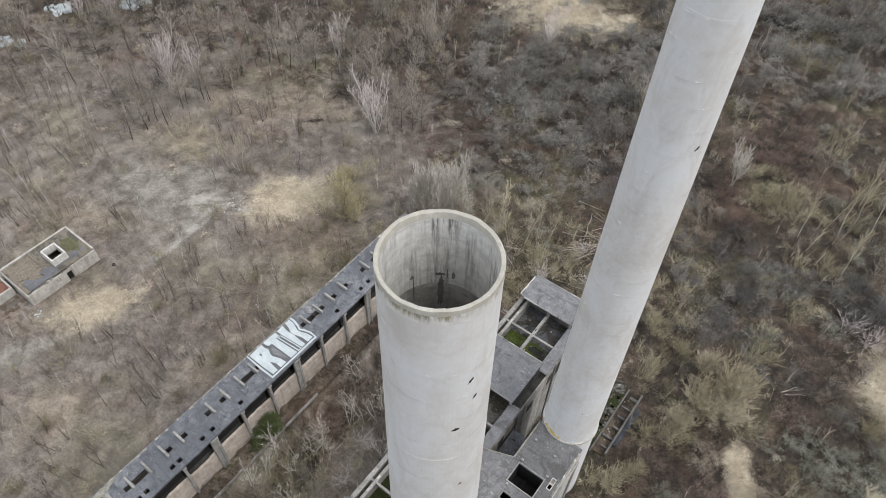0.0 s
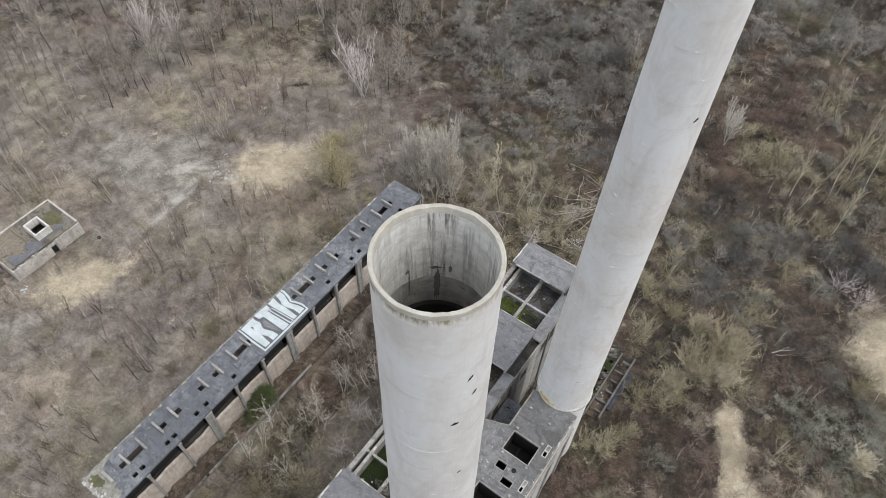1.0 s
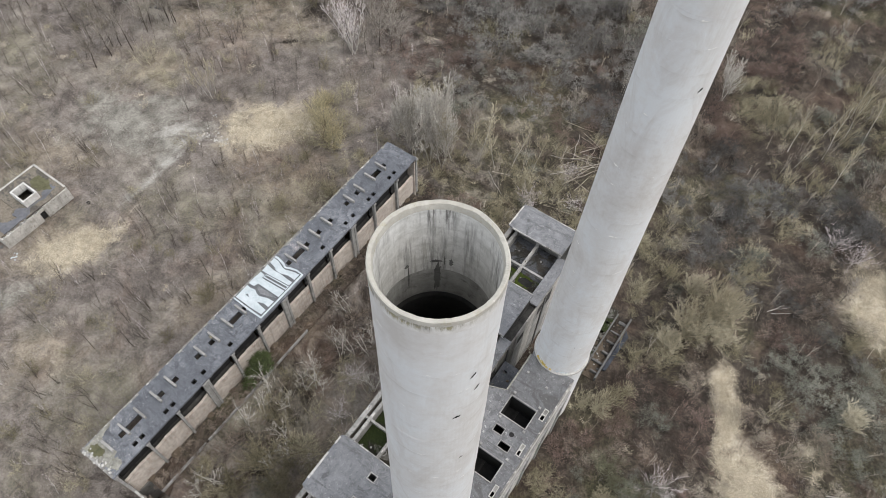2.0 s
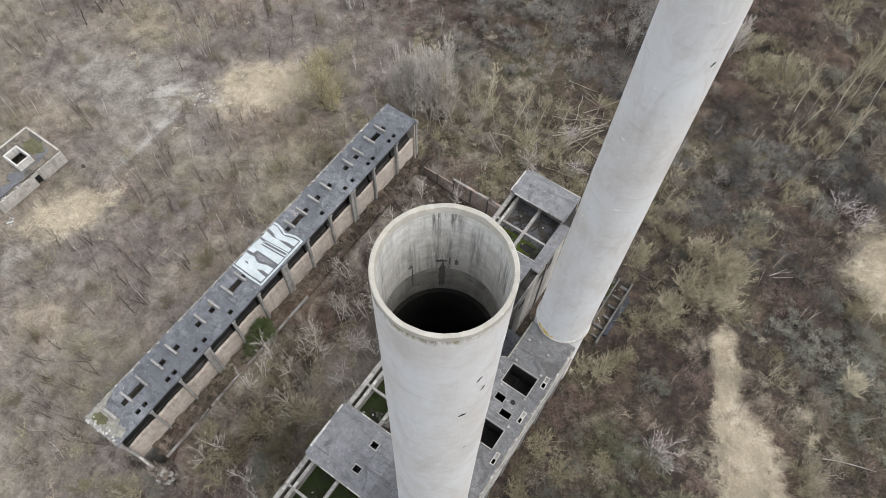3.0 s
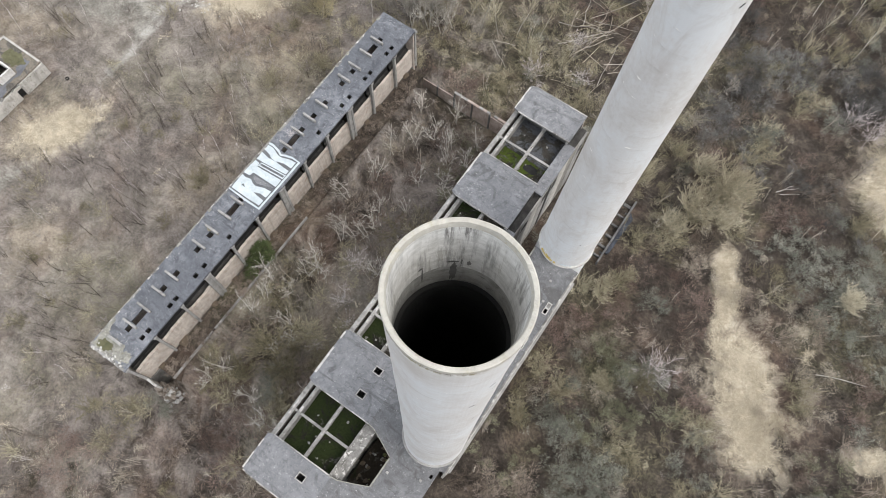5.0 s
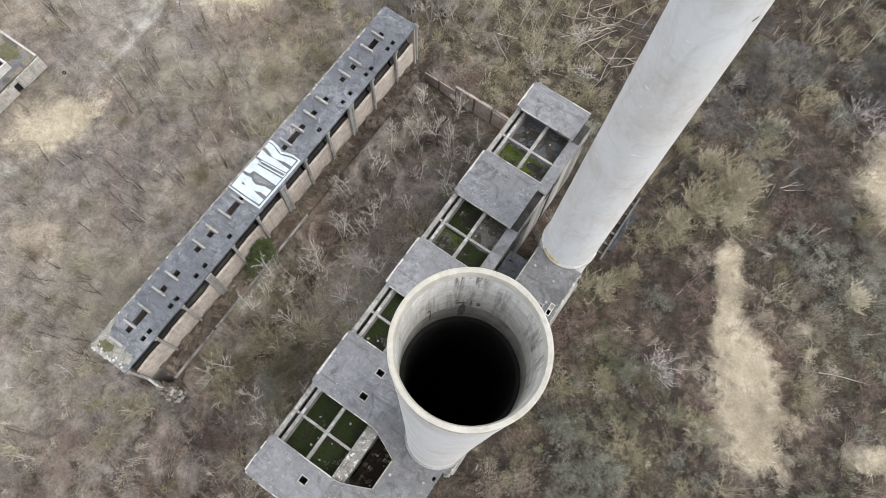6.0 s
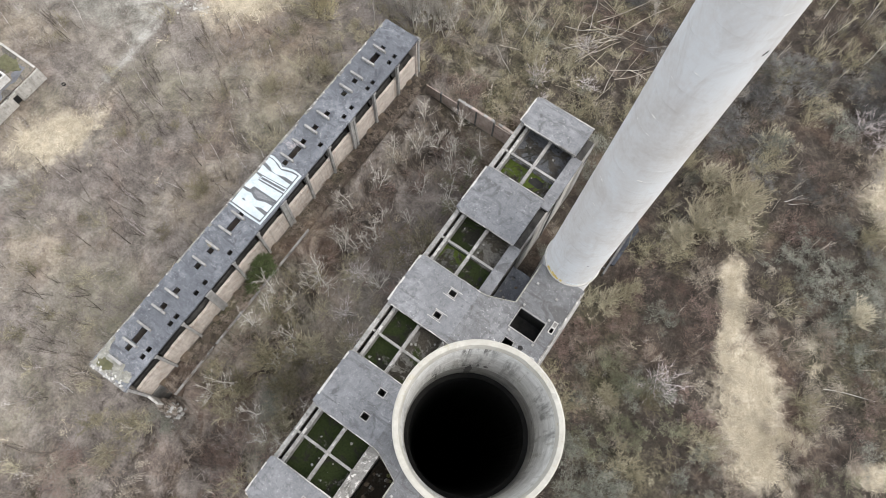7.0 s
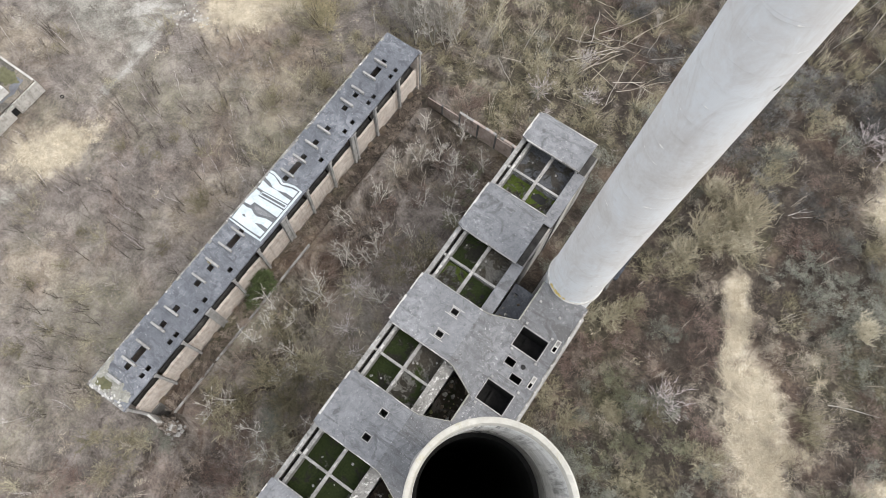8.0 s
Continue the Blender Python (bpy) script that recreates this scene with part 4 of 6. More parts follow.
for k, (y0, y1) in enumerate(CAPS):
    sk = [(-21.55, -20.55, y - 0.42, y + 0.42) for y in SKY.get(k, [])]
    cap = part("roof_cap", plate(bmesh.new(), BX0 + 0.9, BX1, y0, y1, BZ - 0.3, BZ, sk, 2.0, 0.02), "felt", house, "grey felted roof cap")
    bm = bmesh.new()
    prism(bm, [(BX0, y0 + 0.3), (BX0 + 0.9, y0), (BX0 + 0.9, y1), (BX0, y1 - 0.3)], lambda x, y: BZ - 0.3 - 0.12 * (x < BX0 + 0.5), lambda x, y: BZ - 0.14 * (x < BX0 + 0.5))
    part("eaves_strip", bm, "felt", cap)
    yy = y0 + 0.3
    while yy < y1 - 0.6:
        s = rnd.uniform(0.5, 1.4)
        if rnd.random() < 0.75:
            part("edge_chip", boxed(BX0 - 0.03, BX0 + rnd.uniform(0.12, 0.3), yy, min(yy + s, y1 - 0.3), BZ - 0.2, BZ - 0.07, bevel=0.02), "pale", cap)
        yy += s
    for side, yl in ((-1, y0), (1, y1)):
        xa = BX0 + 0.85
        while xa < BX1 - 0.05:
            xb = min(BX1, xa + rnd.uniform(0.7, 2.2))
            part("lip", boxed(xa, xb, yl - rnd.uniform(0.05, 0.1), yl + rnd.uniform(0.04, 0.09), BZ - 0.26, BZ + rnd.uniform(0.04, 0.1), bevel=0.02), rnd.choice(["pale", "crumbled", "concrete", "concrete"]), cap)
            xa = xb
        if k == 0 and side == 1 or k == 4 and side == -1:
            part("gable_wall", boxed(BX0 + 0.2, BX1 - 0.1, yl - 0.3 if side > 0 else yl, yl if side > 0 else yl + 0.3, 0, BZ - 0.32), "plaster", house)
        else:
            # set back and coloured dark for the shade under the overhanging cap
            part("cap_wall", boxed(BX0 + 0.35, BX1 - 0.1, yl - (1.9 if side > 0 else -1.5), yl - (1.5 if side > 0 else -1.9), 16.5, BZ - 0.31), "concrete_dark", house)
            for xc in (BX0 + 0.3, -22.7, BX1 - 0.6):
                part("cap_post", boxed(xc, xc + 0.4, yl - (0.75 if side > 0 else -0.35), yl - (0.35 if side > 0 else -0.75), 16.5, BZ - 0.31, bevel=0.03), "concrete", house)
    # near-black colour for the stained wall and the shade in the gap
    part("cap_side", boxed(BX1 - 0.35, BX1 - 0.1, y0 + 0.42, y1 - 0.42, 16.5, BZ - 0.31), "grime_and_shade", house)
    part("side_deck", boxed(BX1 - 0.1, -17.22, y0 + 0.1, y1 - 0.1, 17.1, 17.4), "grime_and_shade", house)
    for ym in SKY.get(k, []):
        fr = bmesh.new()
        for a in ((-21.65, -21.53, ym - 0.54, ym + 0.54), (-20.57, -20.45, ym - 0.54, ym + 0.54), (-21.53, -20.57, ym - 0.54, ym - 0.4), (-21.53, -20.57, ym + 0.4, ym + 0.54)):
            box(fr, *a, BZ - 0.28, BZ + 0.16)
        part("skylight_curb", fr, "concrete", cap, "grey kerb round an empty skylight")
        if k == 2:
            for s in (-0.66, 0.66):
                part("rail_strip", boxed(-22.0 + s * 0.3, -20.0 + s * 0.3, ym + s - 0.04, ym + s + 0.04, BZ, BZ + 0.05), "pale", cap)
    if k in LINKED:
        n0, n1 = y0 - 1.75 if k != 4 else y0, y1 + 1.75
        fall = lambda x, y: BZ - 0.6 * min(1, max(0, (x - BX1) / 4.6))
        bm = bmesh.new()
        rim = lambda y, n, out: [(BX1, y), (-17.2, y + 0.1 * out), (-15.5, y + 0.46 * (n - y)), (-13.45, n)]
        low, high = rim(y0, n0, -1 if k != 4 else 0), rim(y1, n1, 1)
        prism(bm, low + high[::-1], lambda x, y: fall(x, y) - 0.3, fall)
        link = part("link_roof", bm, "felt_worn", house, "flared roof joining the flue house")
        for (xa, ya), (xb, yb) in [*zip(low, low[1:]), *zip(high, high[1:])]:
            bm = bmesh.new()
            prism(bm, [(xa, ya - 0.06), (xb, yb - 0.06), (xb, yb + 0.06), (xa, ya + 0.06)], lambda x, y: fall(x, y) - 0.7, lambda x, y: fall(x, y) + 0.1)
            part("lip", bm, "lichened", link)
bays = list(zip([c[1] for c in CAPS[1:]], [c[0] for c in CAPS[:-1]]))
for k, (y0, y1) in enumerate(bays):
    ym = (y0 + y1) / 2
    zt, zb = 19.15, 18.5
    cells = [("floor_green", "floor_green", "floor_wet", "floor_wet"), ("floor_green", "floor_dark", "floor_dark", "floor_silt"), ("floor_dark", "floor_brown", "floor_dark", "floor_silt"), ("floor_dark",) * 4][k]
    for (xa, xb, ya, yb), fm in zip(((-26.3, -22.46, y0, ym), (-22.46, -18.6, y0, ym), (-26.3, -22.46, ym, y1), (-22.46, -18.6, ym, y1)), cells):
        part("bay_floor", boxed(xa, xb, ya - (1.5 if ya == y0 else 0), yb + (1.5 if yb == y1 else 0), 16.9, 17.2), fm, house, "silted floor of an open bay" if fm in ("floor_wet", "floor_silt") else "mossy floor of an open bay")
    part("beam", boxed(-27.9, -27.25, y0 - 1.4, y1 + 1.4, zb, zt, bevel=0.03), "beam", house, "outer concrete edge beam")
    part("beam", boxed(-26.8, -26.3, y0 - 1.4, y1 + 1.4, 16.6, zt - 0.05, bevel=0.03), "beam", house)
    part("beam", boxed(-22.7, -22.22, y0 - 1.4, y1 + 1.4, zb, zt, bevel=0.03), "beam", house)
    for xa, xb in ((-27.25, -26.85), (-26.25, -22.7), (-22.22, -18.62)):
        part("cross_beam", boxed(xa, xb, ym - 0.18, ym + 0.18, zb, zt - 0.03, bevel=0.02), "beam", house)
    part("gallery_wall", boxed(-18.61, -18.45, y0 - 1.4, y1 + 1.4, 16.6, 18.84), "concrete_dark", house)
    for q in range(7):
        yy = rnd.uniform(y0 + 0.5, y1 - 0.5)
        xb = rnd.choice([-27.6, -26.55, -22.46])
        part("beam_chip", boxed(xb - rnd.uniform(0.05, 0.2), xb + rnd.uniform(0.05, 0.2), yy, yy + rnd.uniform(0.2, 0.8), zt - 0.06, zt + 0.03, bevel=0.02), "pale", house)
    part("gutter_floor", boxed(-27.8, -26.85, y0, y1, 16.2, 16.5), "concrete_dark", house)
    part("gallery_slab", boxed(-18.6, -16.85, y0 - 0.5, y1 + 0.6, 18.85, 19.15, bevel=0.03), "felt" if k < 2 else "crumbled", house, "flat gallery slab")
    for q in range(9):
        x, yy = rnd.uniform(-26, -19), rnd.uniform(y0 + 0.4, y1 - 0.4)
        part("debris_lump", chunk(bmesh.new(), x, yy, 17.21, rnd.uniform(0.06, 0.25), rnd, 0.35), rnd.choice(["crumbled", "concrete", "moss"]), house)
bm = lathe(bmesh.new(), [(17.2, 0.42), (17.45, 0.42), (17.45, 0.3), (17.2, 0.3)], lambda z: (-22.55, 22.6), 20)
part("manhole_ring", bm, "concrete", house, "concrete manhole ring")
# thin black plates paint the shade inside openings in the floor
part("floor_hatch", prism(bmesh.new(), [(-22.0, 56.2), (-20.2, 56.0), (-19.7, 56.6), (-20.0, 57.3), (-21.3, 57.4), (-22.1, 56.9)], 17.2, 17.215), "soot_and_shade", house, "black plate painting the dark of a broken floor hole")
part("floor_hatch", boxed(-19.3, -18.75, 54.3, 54.9, 17.2, 17.22), "soot_and_shade", house)
part("floor_hatch", boxed(-19.75, -19.2, 39.2, 39.8, 17.2, 17.22), "soot_and_shade", house)
part("west_wall", plate(bmesh.new(), -27.7, -27.4, -0.7, 67.1, 0, 18.45, []), "plaster", house)
ys = [-0.9 + 68.1 * i / 25 for i in range(26)]
for k, (a, b) in enumerate(zip(ys, ys[1:])):
    part("east_panel", boxed(-17.2, -17.0, a + 0.02, b - 0.02, 0, 17.5, bevel=0.02), rnd.choice(["shed_wall", "concrete", "stained_wall", "stained_wall"]), house, "stained and streaked wall panel")
    if k % 4 == 1:
        part("pilaster", boxed(-16.99, -16.8, a - 0.2, a + 0.22, 0, 17.5, bevel=0.03), "concrete_dark", house)
    if rnd.random() < 0.45:
        w0, top = rnd.uniform(0.5, 1.0), rnd.uniform(13.5, 16.6)
        # flat patch on the panel, an opening's shade painted near black
        part("wall_gap", boxed(-16.99, -16.97, a + w0, b - 0.4, top - rnd.uniform(1.2, 3.6), top), "grime_and_shade", house, "black patch painting a broken opening in the wall")
part("inner_deck", boxed(-27.4, -17.25, -0.7, 67.1, 15.6, 15.95), "concrete_dark", house)

annex = thing("annex", "low flat-roofed annex between boiler house and flue house", "building", (-15, 33, 0))
for y0, y1 in ((37.5, 44.8), (21.0, 28.4), (4.9, 12.2)):
    sq = [(-16.1, -15.55, 43.0, 43.5)] if y0 > 30 else []
    part("roof", plate(bmesh.new(), -16.75, -13.5, y0, y1, 14.0, 14.4, sq, 1.2, 0.04), "bitumen" if y0 > 30 else "floor_void", annex, "dark flat roof" if y0 > 30 else "flat roof buried in brown litter")
    part("wall", boxed(-16.75, -13.5, y0 + 0.1, y1 - 0.1, 0, 13.98), "concrete_dark", annex)
    for q in range(4 if y0 > 30 else 22):
        part("litter_lump", chunk(bmesh.new(), rnd.uniform(-16.5, -13.8), rnd.uniform(y0 + 0.4, y1 - 0.4), 14.42, rnd.uniform(0.1, 0.4), rnd, 0.5), rnd.choice(["soil", "crumbled", "olive_moss"]), annex)

# ---- flue house carrying the chimneys ----
CZ = 20.1
flue = thing("flue_house", "long narrow flue house with pierced flat roof between two chimneys", "building", (-10, 27, 0))
big = [(-12.35, -8.42, 35.6, 38.62), (-12.4, -8.4, 27.05, 30.03)]
small = [(-11.93, -10.6, 33.04, 34.05), (-10.25, -8.7, 31.54, 32.47)]
hatches_at = [(-7.65, -6.98, 37.8, 39.65), (-7.7, -7.12, 31.9, 33.73), (-7.7, -7.1, 25.4, 27.2)]
north = plate(bmesh.new(), -13.45, -6.45, 13.0, 45.6, CZ - 0.35, CZ, big + small + [(a + 0.1, b - 0.1, c + 0.1, d - 0.1) for a, b, c, d in hatches_at], 1.5, 0.03)
roof_c = part("roof", north, "felt_worn", flue, "grey felted roof with framed openings")
part("roof", plate(bmesh.new(), -13.45, -7.25, -1.0, 12.98, CZ - 0.35, CZ - 0.003, [(-7.95, -7.5, 11.5, 12.0)], 1.5, 0.03), "felt_worn", flue)


def kerb_frame(name, x0, x1, y0, y1, z, w, h, mat, parent, label=""):
    bm = bmesh.new()
    box(bm, x0 - w, x0 + 0.004, y0 - w, y1 + w, z - 0.2, z + h)
    box(bm, x1 - 0.004, x1 + w, y0 - w, y1 + w, z - 0.2, z + h)
    box(bm, x0 + 0.004, x1 - 0.004, y0 - w, y0 + 0.004, z - 0.2, z + h)
    box(bm, x0 + 0.004, x1 - 0.004, y1 - 0.004, y1 + w, z - 0.2, z + h)
    return part(name, bm, mat, parent, label)


for x0, x1, y0, y1 in big:
    kerb_frame("opening_kerb", x0, x1, y0, y1, CZ, 0.13, 0.16, "concrete", roof_c, "grey kerb round a large opening")
    # shaft and beam coloured near black to paint the shade below the roof
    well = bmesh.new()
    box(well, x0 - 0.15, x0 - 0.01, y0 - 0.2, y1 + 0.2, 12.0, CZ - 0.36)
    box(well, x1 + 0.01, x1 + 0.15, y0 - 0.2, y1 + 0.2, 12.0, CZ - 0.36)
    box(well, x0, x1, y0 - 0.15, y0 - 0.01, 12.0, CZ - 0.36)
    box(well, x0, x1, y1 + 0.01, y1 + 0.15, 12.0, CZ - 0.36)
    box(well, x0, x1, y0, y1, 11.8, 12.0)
    part("shaft", well, "soot_and_shade", flue, "shaft below the opening, its shade put into black colour")
    part("shaft_beam", boxed(x0 + 1.3, x0 + 1.65, y0 - 0.1, y1 + 0.1, 15.9, 16.3), "soot_and_shade", flue)
for x0, x1, y0, y1 in small:
    kerb_frame("opening_kerb", x0, x1, y0, y1, CZ, 0.09, 0.12, "concrete", roof_c)
for x0, x1, y0, y1 in hatches_at:
    kerb_frame("hatch_frame", x0 + 0.1, x1 - 0.1, y0 + 0.1, y1 - 0.1, CZ, 0.1, 0.2, "pale", roof_c, "pale hatch frame with a cross bar")
    ym = (y0 + y1) / 2
    part("hatch_bar", boxed(x0 + 0.1, x1 - 0.1, ym - 0.08, ym + 0.08, CZ - 0.1, CZ + 0.18), "pale", roof_c)
    part("hatch_cover", boxed(x0 + 0.1, x1 - 0.1, ym + 0.08, y1 - 0.1, CZ - 0.1, CZ + 0.02), "concrete", roof_c)
# closed black disc paints the dark inside the drain
bm = lathe(bmesh.new(), [(CZ + 0.002, 0.32), (CZ + 0.05, 0.34), (CZ + 0.05, 0.24), (CZ + 0.01, 0.22), (CZ + 0.01, 0.01)], lambda z: (-9.48, 33.9), 20)
part("drain", bm, "soot_and_shade", roof_c, "round drain with its opening painted black")
for x, y in ((-12.3, 42.8), (-9.0, 42.3), (-12.25, 39.2), (-8.3, 39.25), (-12.1, 35.1), (-8.35, 35.15), (-12.2, 30.5), (-8.2, 30.7), (-12.2, 26.5), (-8.6, 10.6), (-12.6, 9.0), (-11.6, 24.4)):
    part("vent_block", boxed(x - 0.18, x + 0.18, y - 0.17, y + 0.17, CZ, CZ + 0.32, bevel=0.04), "concrete", roof_c, "small pale vent block")
# added near-black sheet, standing in for shade seen through the openings
part("shade_sheet", boxed(-13.1, -6.8, 13.2, 45.2, 15.6, 15.8), "soot_and_shade", flue)
part("edge_strip", boxed(-6.62, -6.4, 13.0, 45.0, CZ - 0.36, CZ + 0.12, bevel=0.03), "crumbled", flue, "crumbling roof edge")
part("outer_ledge", boxed(-6.3, -6.0, 13.5, 44.6, 18.2, 18.5, bevel=0.03), "concrete", flue, "narrow ledge along the wall")
part("east_wall", plate(bmesh.new(), -6.7, -6.32, 13.0, 45.5, 0, CZ - 0.37, []), "pale", flue)
for i in range(7):
    y = 14.0 + i * 5.0
    part("pilaster", boxed(-6.3, -6.05, y, y + 0.5, 0, 18.18, bevel=0.02), "concrete", flue)
part("end_wall", boxed(-13.3, -6.72, 45.1, 45.5, 0, CZ - 0.37), "pale", flue)
part("south_wall", boxed(-13.3, -7.4, -0.9, -0.5, 0, CZ - 0.37), "pale", flue)
part("east_wall", boxed(-7.6, -7.3, -0.48, 12.9, 0, CZ - 0.37), "pale", flue)
part("west_wall", boxed(-13.45, -13.15, -0.48, 45.0, 0, CZ - 0.37), "concrete", flue)
for a, b in ((38.9, 45.4), (22.7, 26.9), (6.4, 10.6)):
    part("parapet", boxed(-13.5, -13.28, a, b, CZ - 0.34, CZ + 0.16, bevel=0.04), "lichened", flue, "chipped lichened parapet")
# ---- garden wall between the buildings' north ends ----
yard = thing("yard_wall", "tall crumbling wall of pinkish panels between concrete posts", "wall", (-39, 67.9, 0))
rw = random.Random(5)
xs = [-49.3, -45.6, -41.9, -38.1, -34.4, -30.8, -28.2]
for a, b in zip(xs, xs[1:]):
    part("panel", boxed(a + 0.3, b, 67.75, 67.95, 0, (4.6 if a > -43 else 3.4) + rw.uniform(-0.45, 0.15), bevel=0.03), "pink_plaster", yard, "stained pinkish panel")
    part("post", boxed(a, a + 0.28, 67.6, 68.0, 0, 4.9 if a > -43 else 3.7, bevel=0.03), "concrete_dark", yard)
    xa = a
    while a > -43 and xa < b:
        xb = min(b + 0.1, xa + rw.uniform(0.5, 1.6))
        if rw.random() < 0.8:
            part("coping", boxed(xa, xb - 0.03, 67.62 + rw.uniform(0, 0.08), 68.1, 4.86, 4.98 + rw.uniform(0, 0.1), bevel=0.03), rw.choice(["pink_plaster", "concrete"]), yard)
        xa = xb

# ---- ruined basin east of the tall chimney ----
basin = thing("ruined_basin", "ruined concrete trough with mossy slab and broken cross walls", "ruin", (-6, 63, 0))
part("long_wall", boxed(-4.85, -4.5, 56.5, 70.2, 0, 1.4, bevel=0.05), "concrete_dark", basin)
part("long_wall", boxed(-7.2, -6.95, 55.5, 70.0, 0, 1.1, bevel=0.05), "concrete_dark", basin)
part("trough_floor", boxed(-6.95, -4.85, 56.5, 70, 0, 0.12), "soil", basin)
for y in (57.6, 59.6, 61.8, 64.2, 66.4, 68.6):
    part("cross_wall", boxed(-6.9 + rw.uniform(0, 0.9), -4.85, y, y + rw.uniform(0.3, 0.6), 0.1, 0.75 + rw.uniform(-0.25, 0.2), bevel=0.06), "concrete_dark", basin)
part("slab", plate(bmesh.new(), -10.2, -7.2, 55.8, 70.5, 0, 0.95, [(-8.2, -7.6, y, y + 0.6) for y in (57, 58.8, 60.6, 62.6, 64.8, 67)], 1.5, 0.15), "floor_brown", basin, "mossy slab with square holes")
part("lean_sheet", prism(bmesh.new(), ragged([(-4.4, 59), (-3.8, 59.3), (-3.5, 67.2), (-4.4, 68)], 8, 8, 0.12), 0.15, lambda x, y: 0.45 + 0.25 * (x < -4)), "blue_sheet", basin, "weathered bluish sheet on the ground")
for q in range(80):
    x = rw.uniform(-10, -5)
    part("lump", chunk(bmesh.new(), x, rw.uniform(56, 70.5), 0.95 if x < -7.2 else 0.2, rw.uniform(0.1, 0.3), rw, 0.6), rw.choice(["concrete_dark", "moss", "soil", "crumbled"]), basin)

# ---- shed ruin to the west ----
shed = thing("roofless_shed", "low shed ruin with broken flat roof and white walls", "shed", (-111, 23, 0))
SZ = 3.6
part("roof", plate(bmesh.new(), -116.0, -106.75, 21.3, 30.2, SZ - 0.25, SZ, [(-112.2, -108.8, 23.2, 25.7)], 0.9, 0.06), "shed_roof", shed, "dirt-strewn wet flat roof")
part("roof_moss", prism(bmesh.new(), ragged([(-113.4, 27.2), (-112.2, 26.5), (-110.9, 26.8), (-110.2, 26.5), (-109.3, 27.6), (-108.5, 28.5), (-109.6, 28.9), (-110.6, 29.5), (-112.1, 29.1), (-113.2, 29.3)], 6, 5, 0.2), SZ, SZ + 0.03), "dull_moss", shed, "mossy patch on the roof")
part("roof_puddle", prism(bmesh.new(), ragged([(-107.0, 16.6), (-107.0, 22.4), (-108.2, 23.4), (-107.6, 26.2), (-108.4, 29.3), (-109.8, 28.9), (-109.4, 26.8), (-108.4, 26.2), (-108.4, 22.8), (-109.9, 21.6), (-109.4, 20.2), (-108.2, 20.4), (-108.6, 18.6), (-110.2, 17.6), (-109.6, 16.6)], 5, 5, 0.14), SZ - 0.24, SZ + 0.02), "puddled", shed, "dark wet felt along the front of the roof")
for q in range(34):
    part("wall_lump", chunk(bmesh.new(), -106.8 + rw.uniform(-0.25, 0.2), rw.uniform(15.8, 30.2), rw.uniform(2.9, 3.4), rw.uniform(0.12, 0.34), rw, 0.6), rw.choice(["crumbled", "whitewash", "concrete"]), shed)
part("roof_grass", plate(bmesh.new(), -115.9, -107.0, 16.0, 21.4, SZ - 0.55, SZ - 0.25, [], 0.8, 0.15), "shed_dirt", shed, "sagging roof covered in dirt and dry grass")
bm = bmesh.new()
for a in ((-112.5, -112.2, 22.9, 26.0), (-108.8, -108.5, 22.9, 26.0), (-112.2, -108.8, 22.9, 23.2), (-112.2, -108.8, 25.7, 26.0)):
    box(bm, *a, SZ - 0.2, 5.3)
part("lantern", bm, "whitewash", shed, "white roofless lantern box")
part("lantern_floor", boxed(-112.2, -108.8, 23.2, 25.7, 1.6, 1.8), "concrete_dark", shed)
wall_pieces = [(-107.0, -106.6, 15.6, 23.6, 0, 3.0), (-107.0, -106.6, 23.6, 24.7, 2.3, 3.0), (-107.0, -106.6, 24.7, 30.4, 0, 3.3)]
for d in wall_pieces:
    part("wall", boxed(*d, bevel=0.05), "shed_wall", shed, "bleached wall")
part("wall", boxed(-116.2, -107.0, 30.0, 30.4, 0, SZ + 0.15, bevel=0.05), "shed_wall", shed)
part("wall", boxed(-116.3, -115.9, 9.0, 30.0, 0, SZ + 0.1, bevel=0.05), "shed_wall", shed)
part("wall", boxed(-115.9, -107.0, 15.6, 16.0, 0, 3.0, bevel=0.05), "shed_wall", shed)
# added black board stands in for the shade inside the doorway
part("doorway", boxed(-107.3, -107.1, 23.65, 24.65, 0, 2.3), "soot_and_shade", shed, "black board backing the open doorway")
part("drain_pipe", lathe(bmesh.new(), [(0.1, 0.35), (0.3, 0.35), (0.3, 0.25), (0.1, 0.25)], lambda z: (-103.3, 31.2), 16), "soot_and_shade", shed)

pit = thing("brick_pit", "small roofless brick box with red rubble inside", "ruin", (-114.6, 13.4, 0))
for d in ((-117.2, -116.9, 11.6, 15.2), (-112.3, -112.0, 11.6, 15.2), (-116.9, -112.3, 11.6, 11.9), (-116.9, -112.3, 14.9, 15.2)):
    part("wall", boxed(*d, 0, 2.2, bevel=0.05), "pale", pit)
part("rubble_fill", boxed(-116.9, -112.3, 11.9, 14.9, 0, 1.2), "brickdust", pit, "red brick rubble")
for q in range(30):
    part("lump", chunk(bmesh.new(), rw.uniform(-112, -108), rw.uniform(11, 15), 0.15, rw.uniform(0.2, 0.6), rw, 0.5), rw.choice(["soil", "concrete_dark", "soil"]), pit)

# ---- scattered debris ----
def debris(label, x, y, n, spread, r0, r1, mat):
    th = thing("debris_pile", label, "debris", (x, y, 0))
    for k in range(n):
        part("lump", chunk(bmesh.new(), rw.gauss(x, spread), rw.gauss(y, spread * 0.6), 0.15, rw.uniform(r0, r1), rw, 0.55), mat, th)


debris("pale concrete debris on the sandy track", -95.6, 57.8, 46, 2.4, 0.06, 0.24, "pale")
debris("pale rubble by a gravel track", -101.5, 62.0, 9, 1.4, 0.1, 0.28, "concrete")
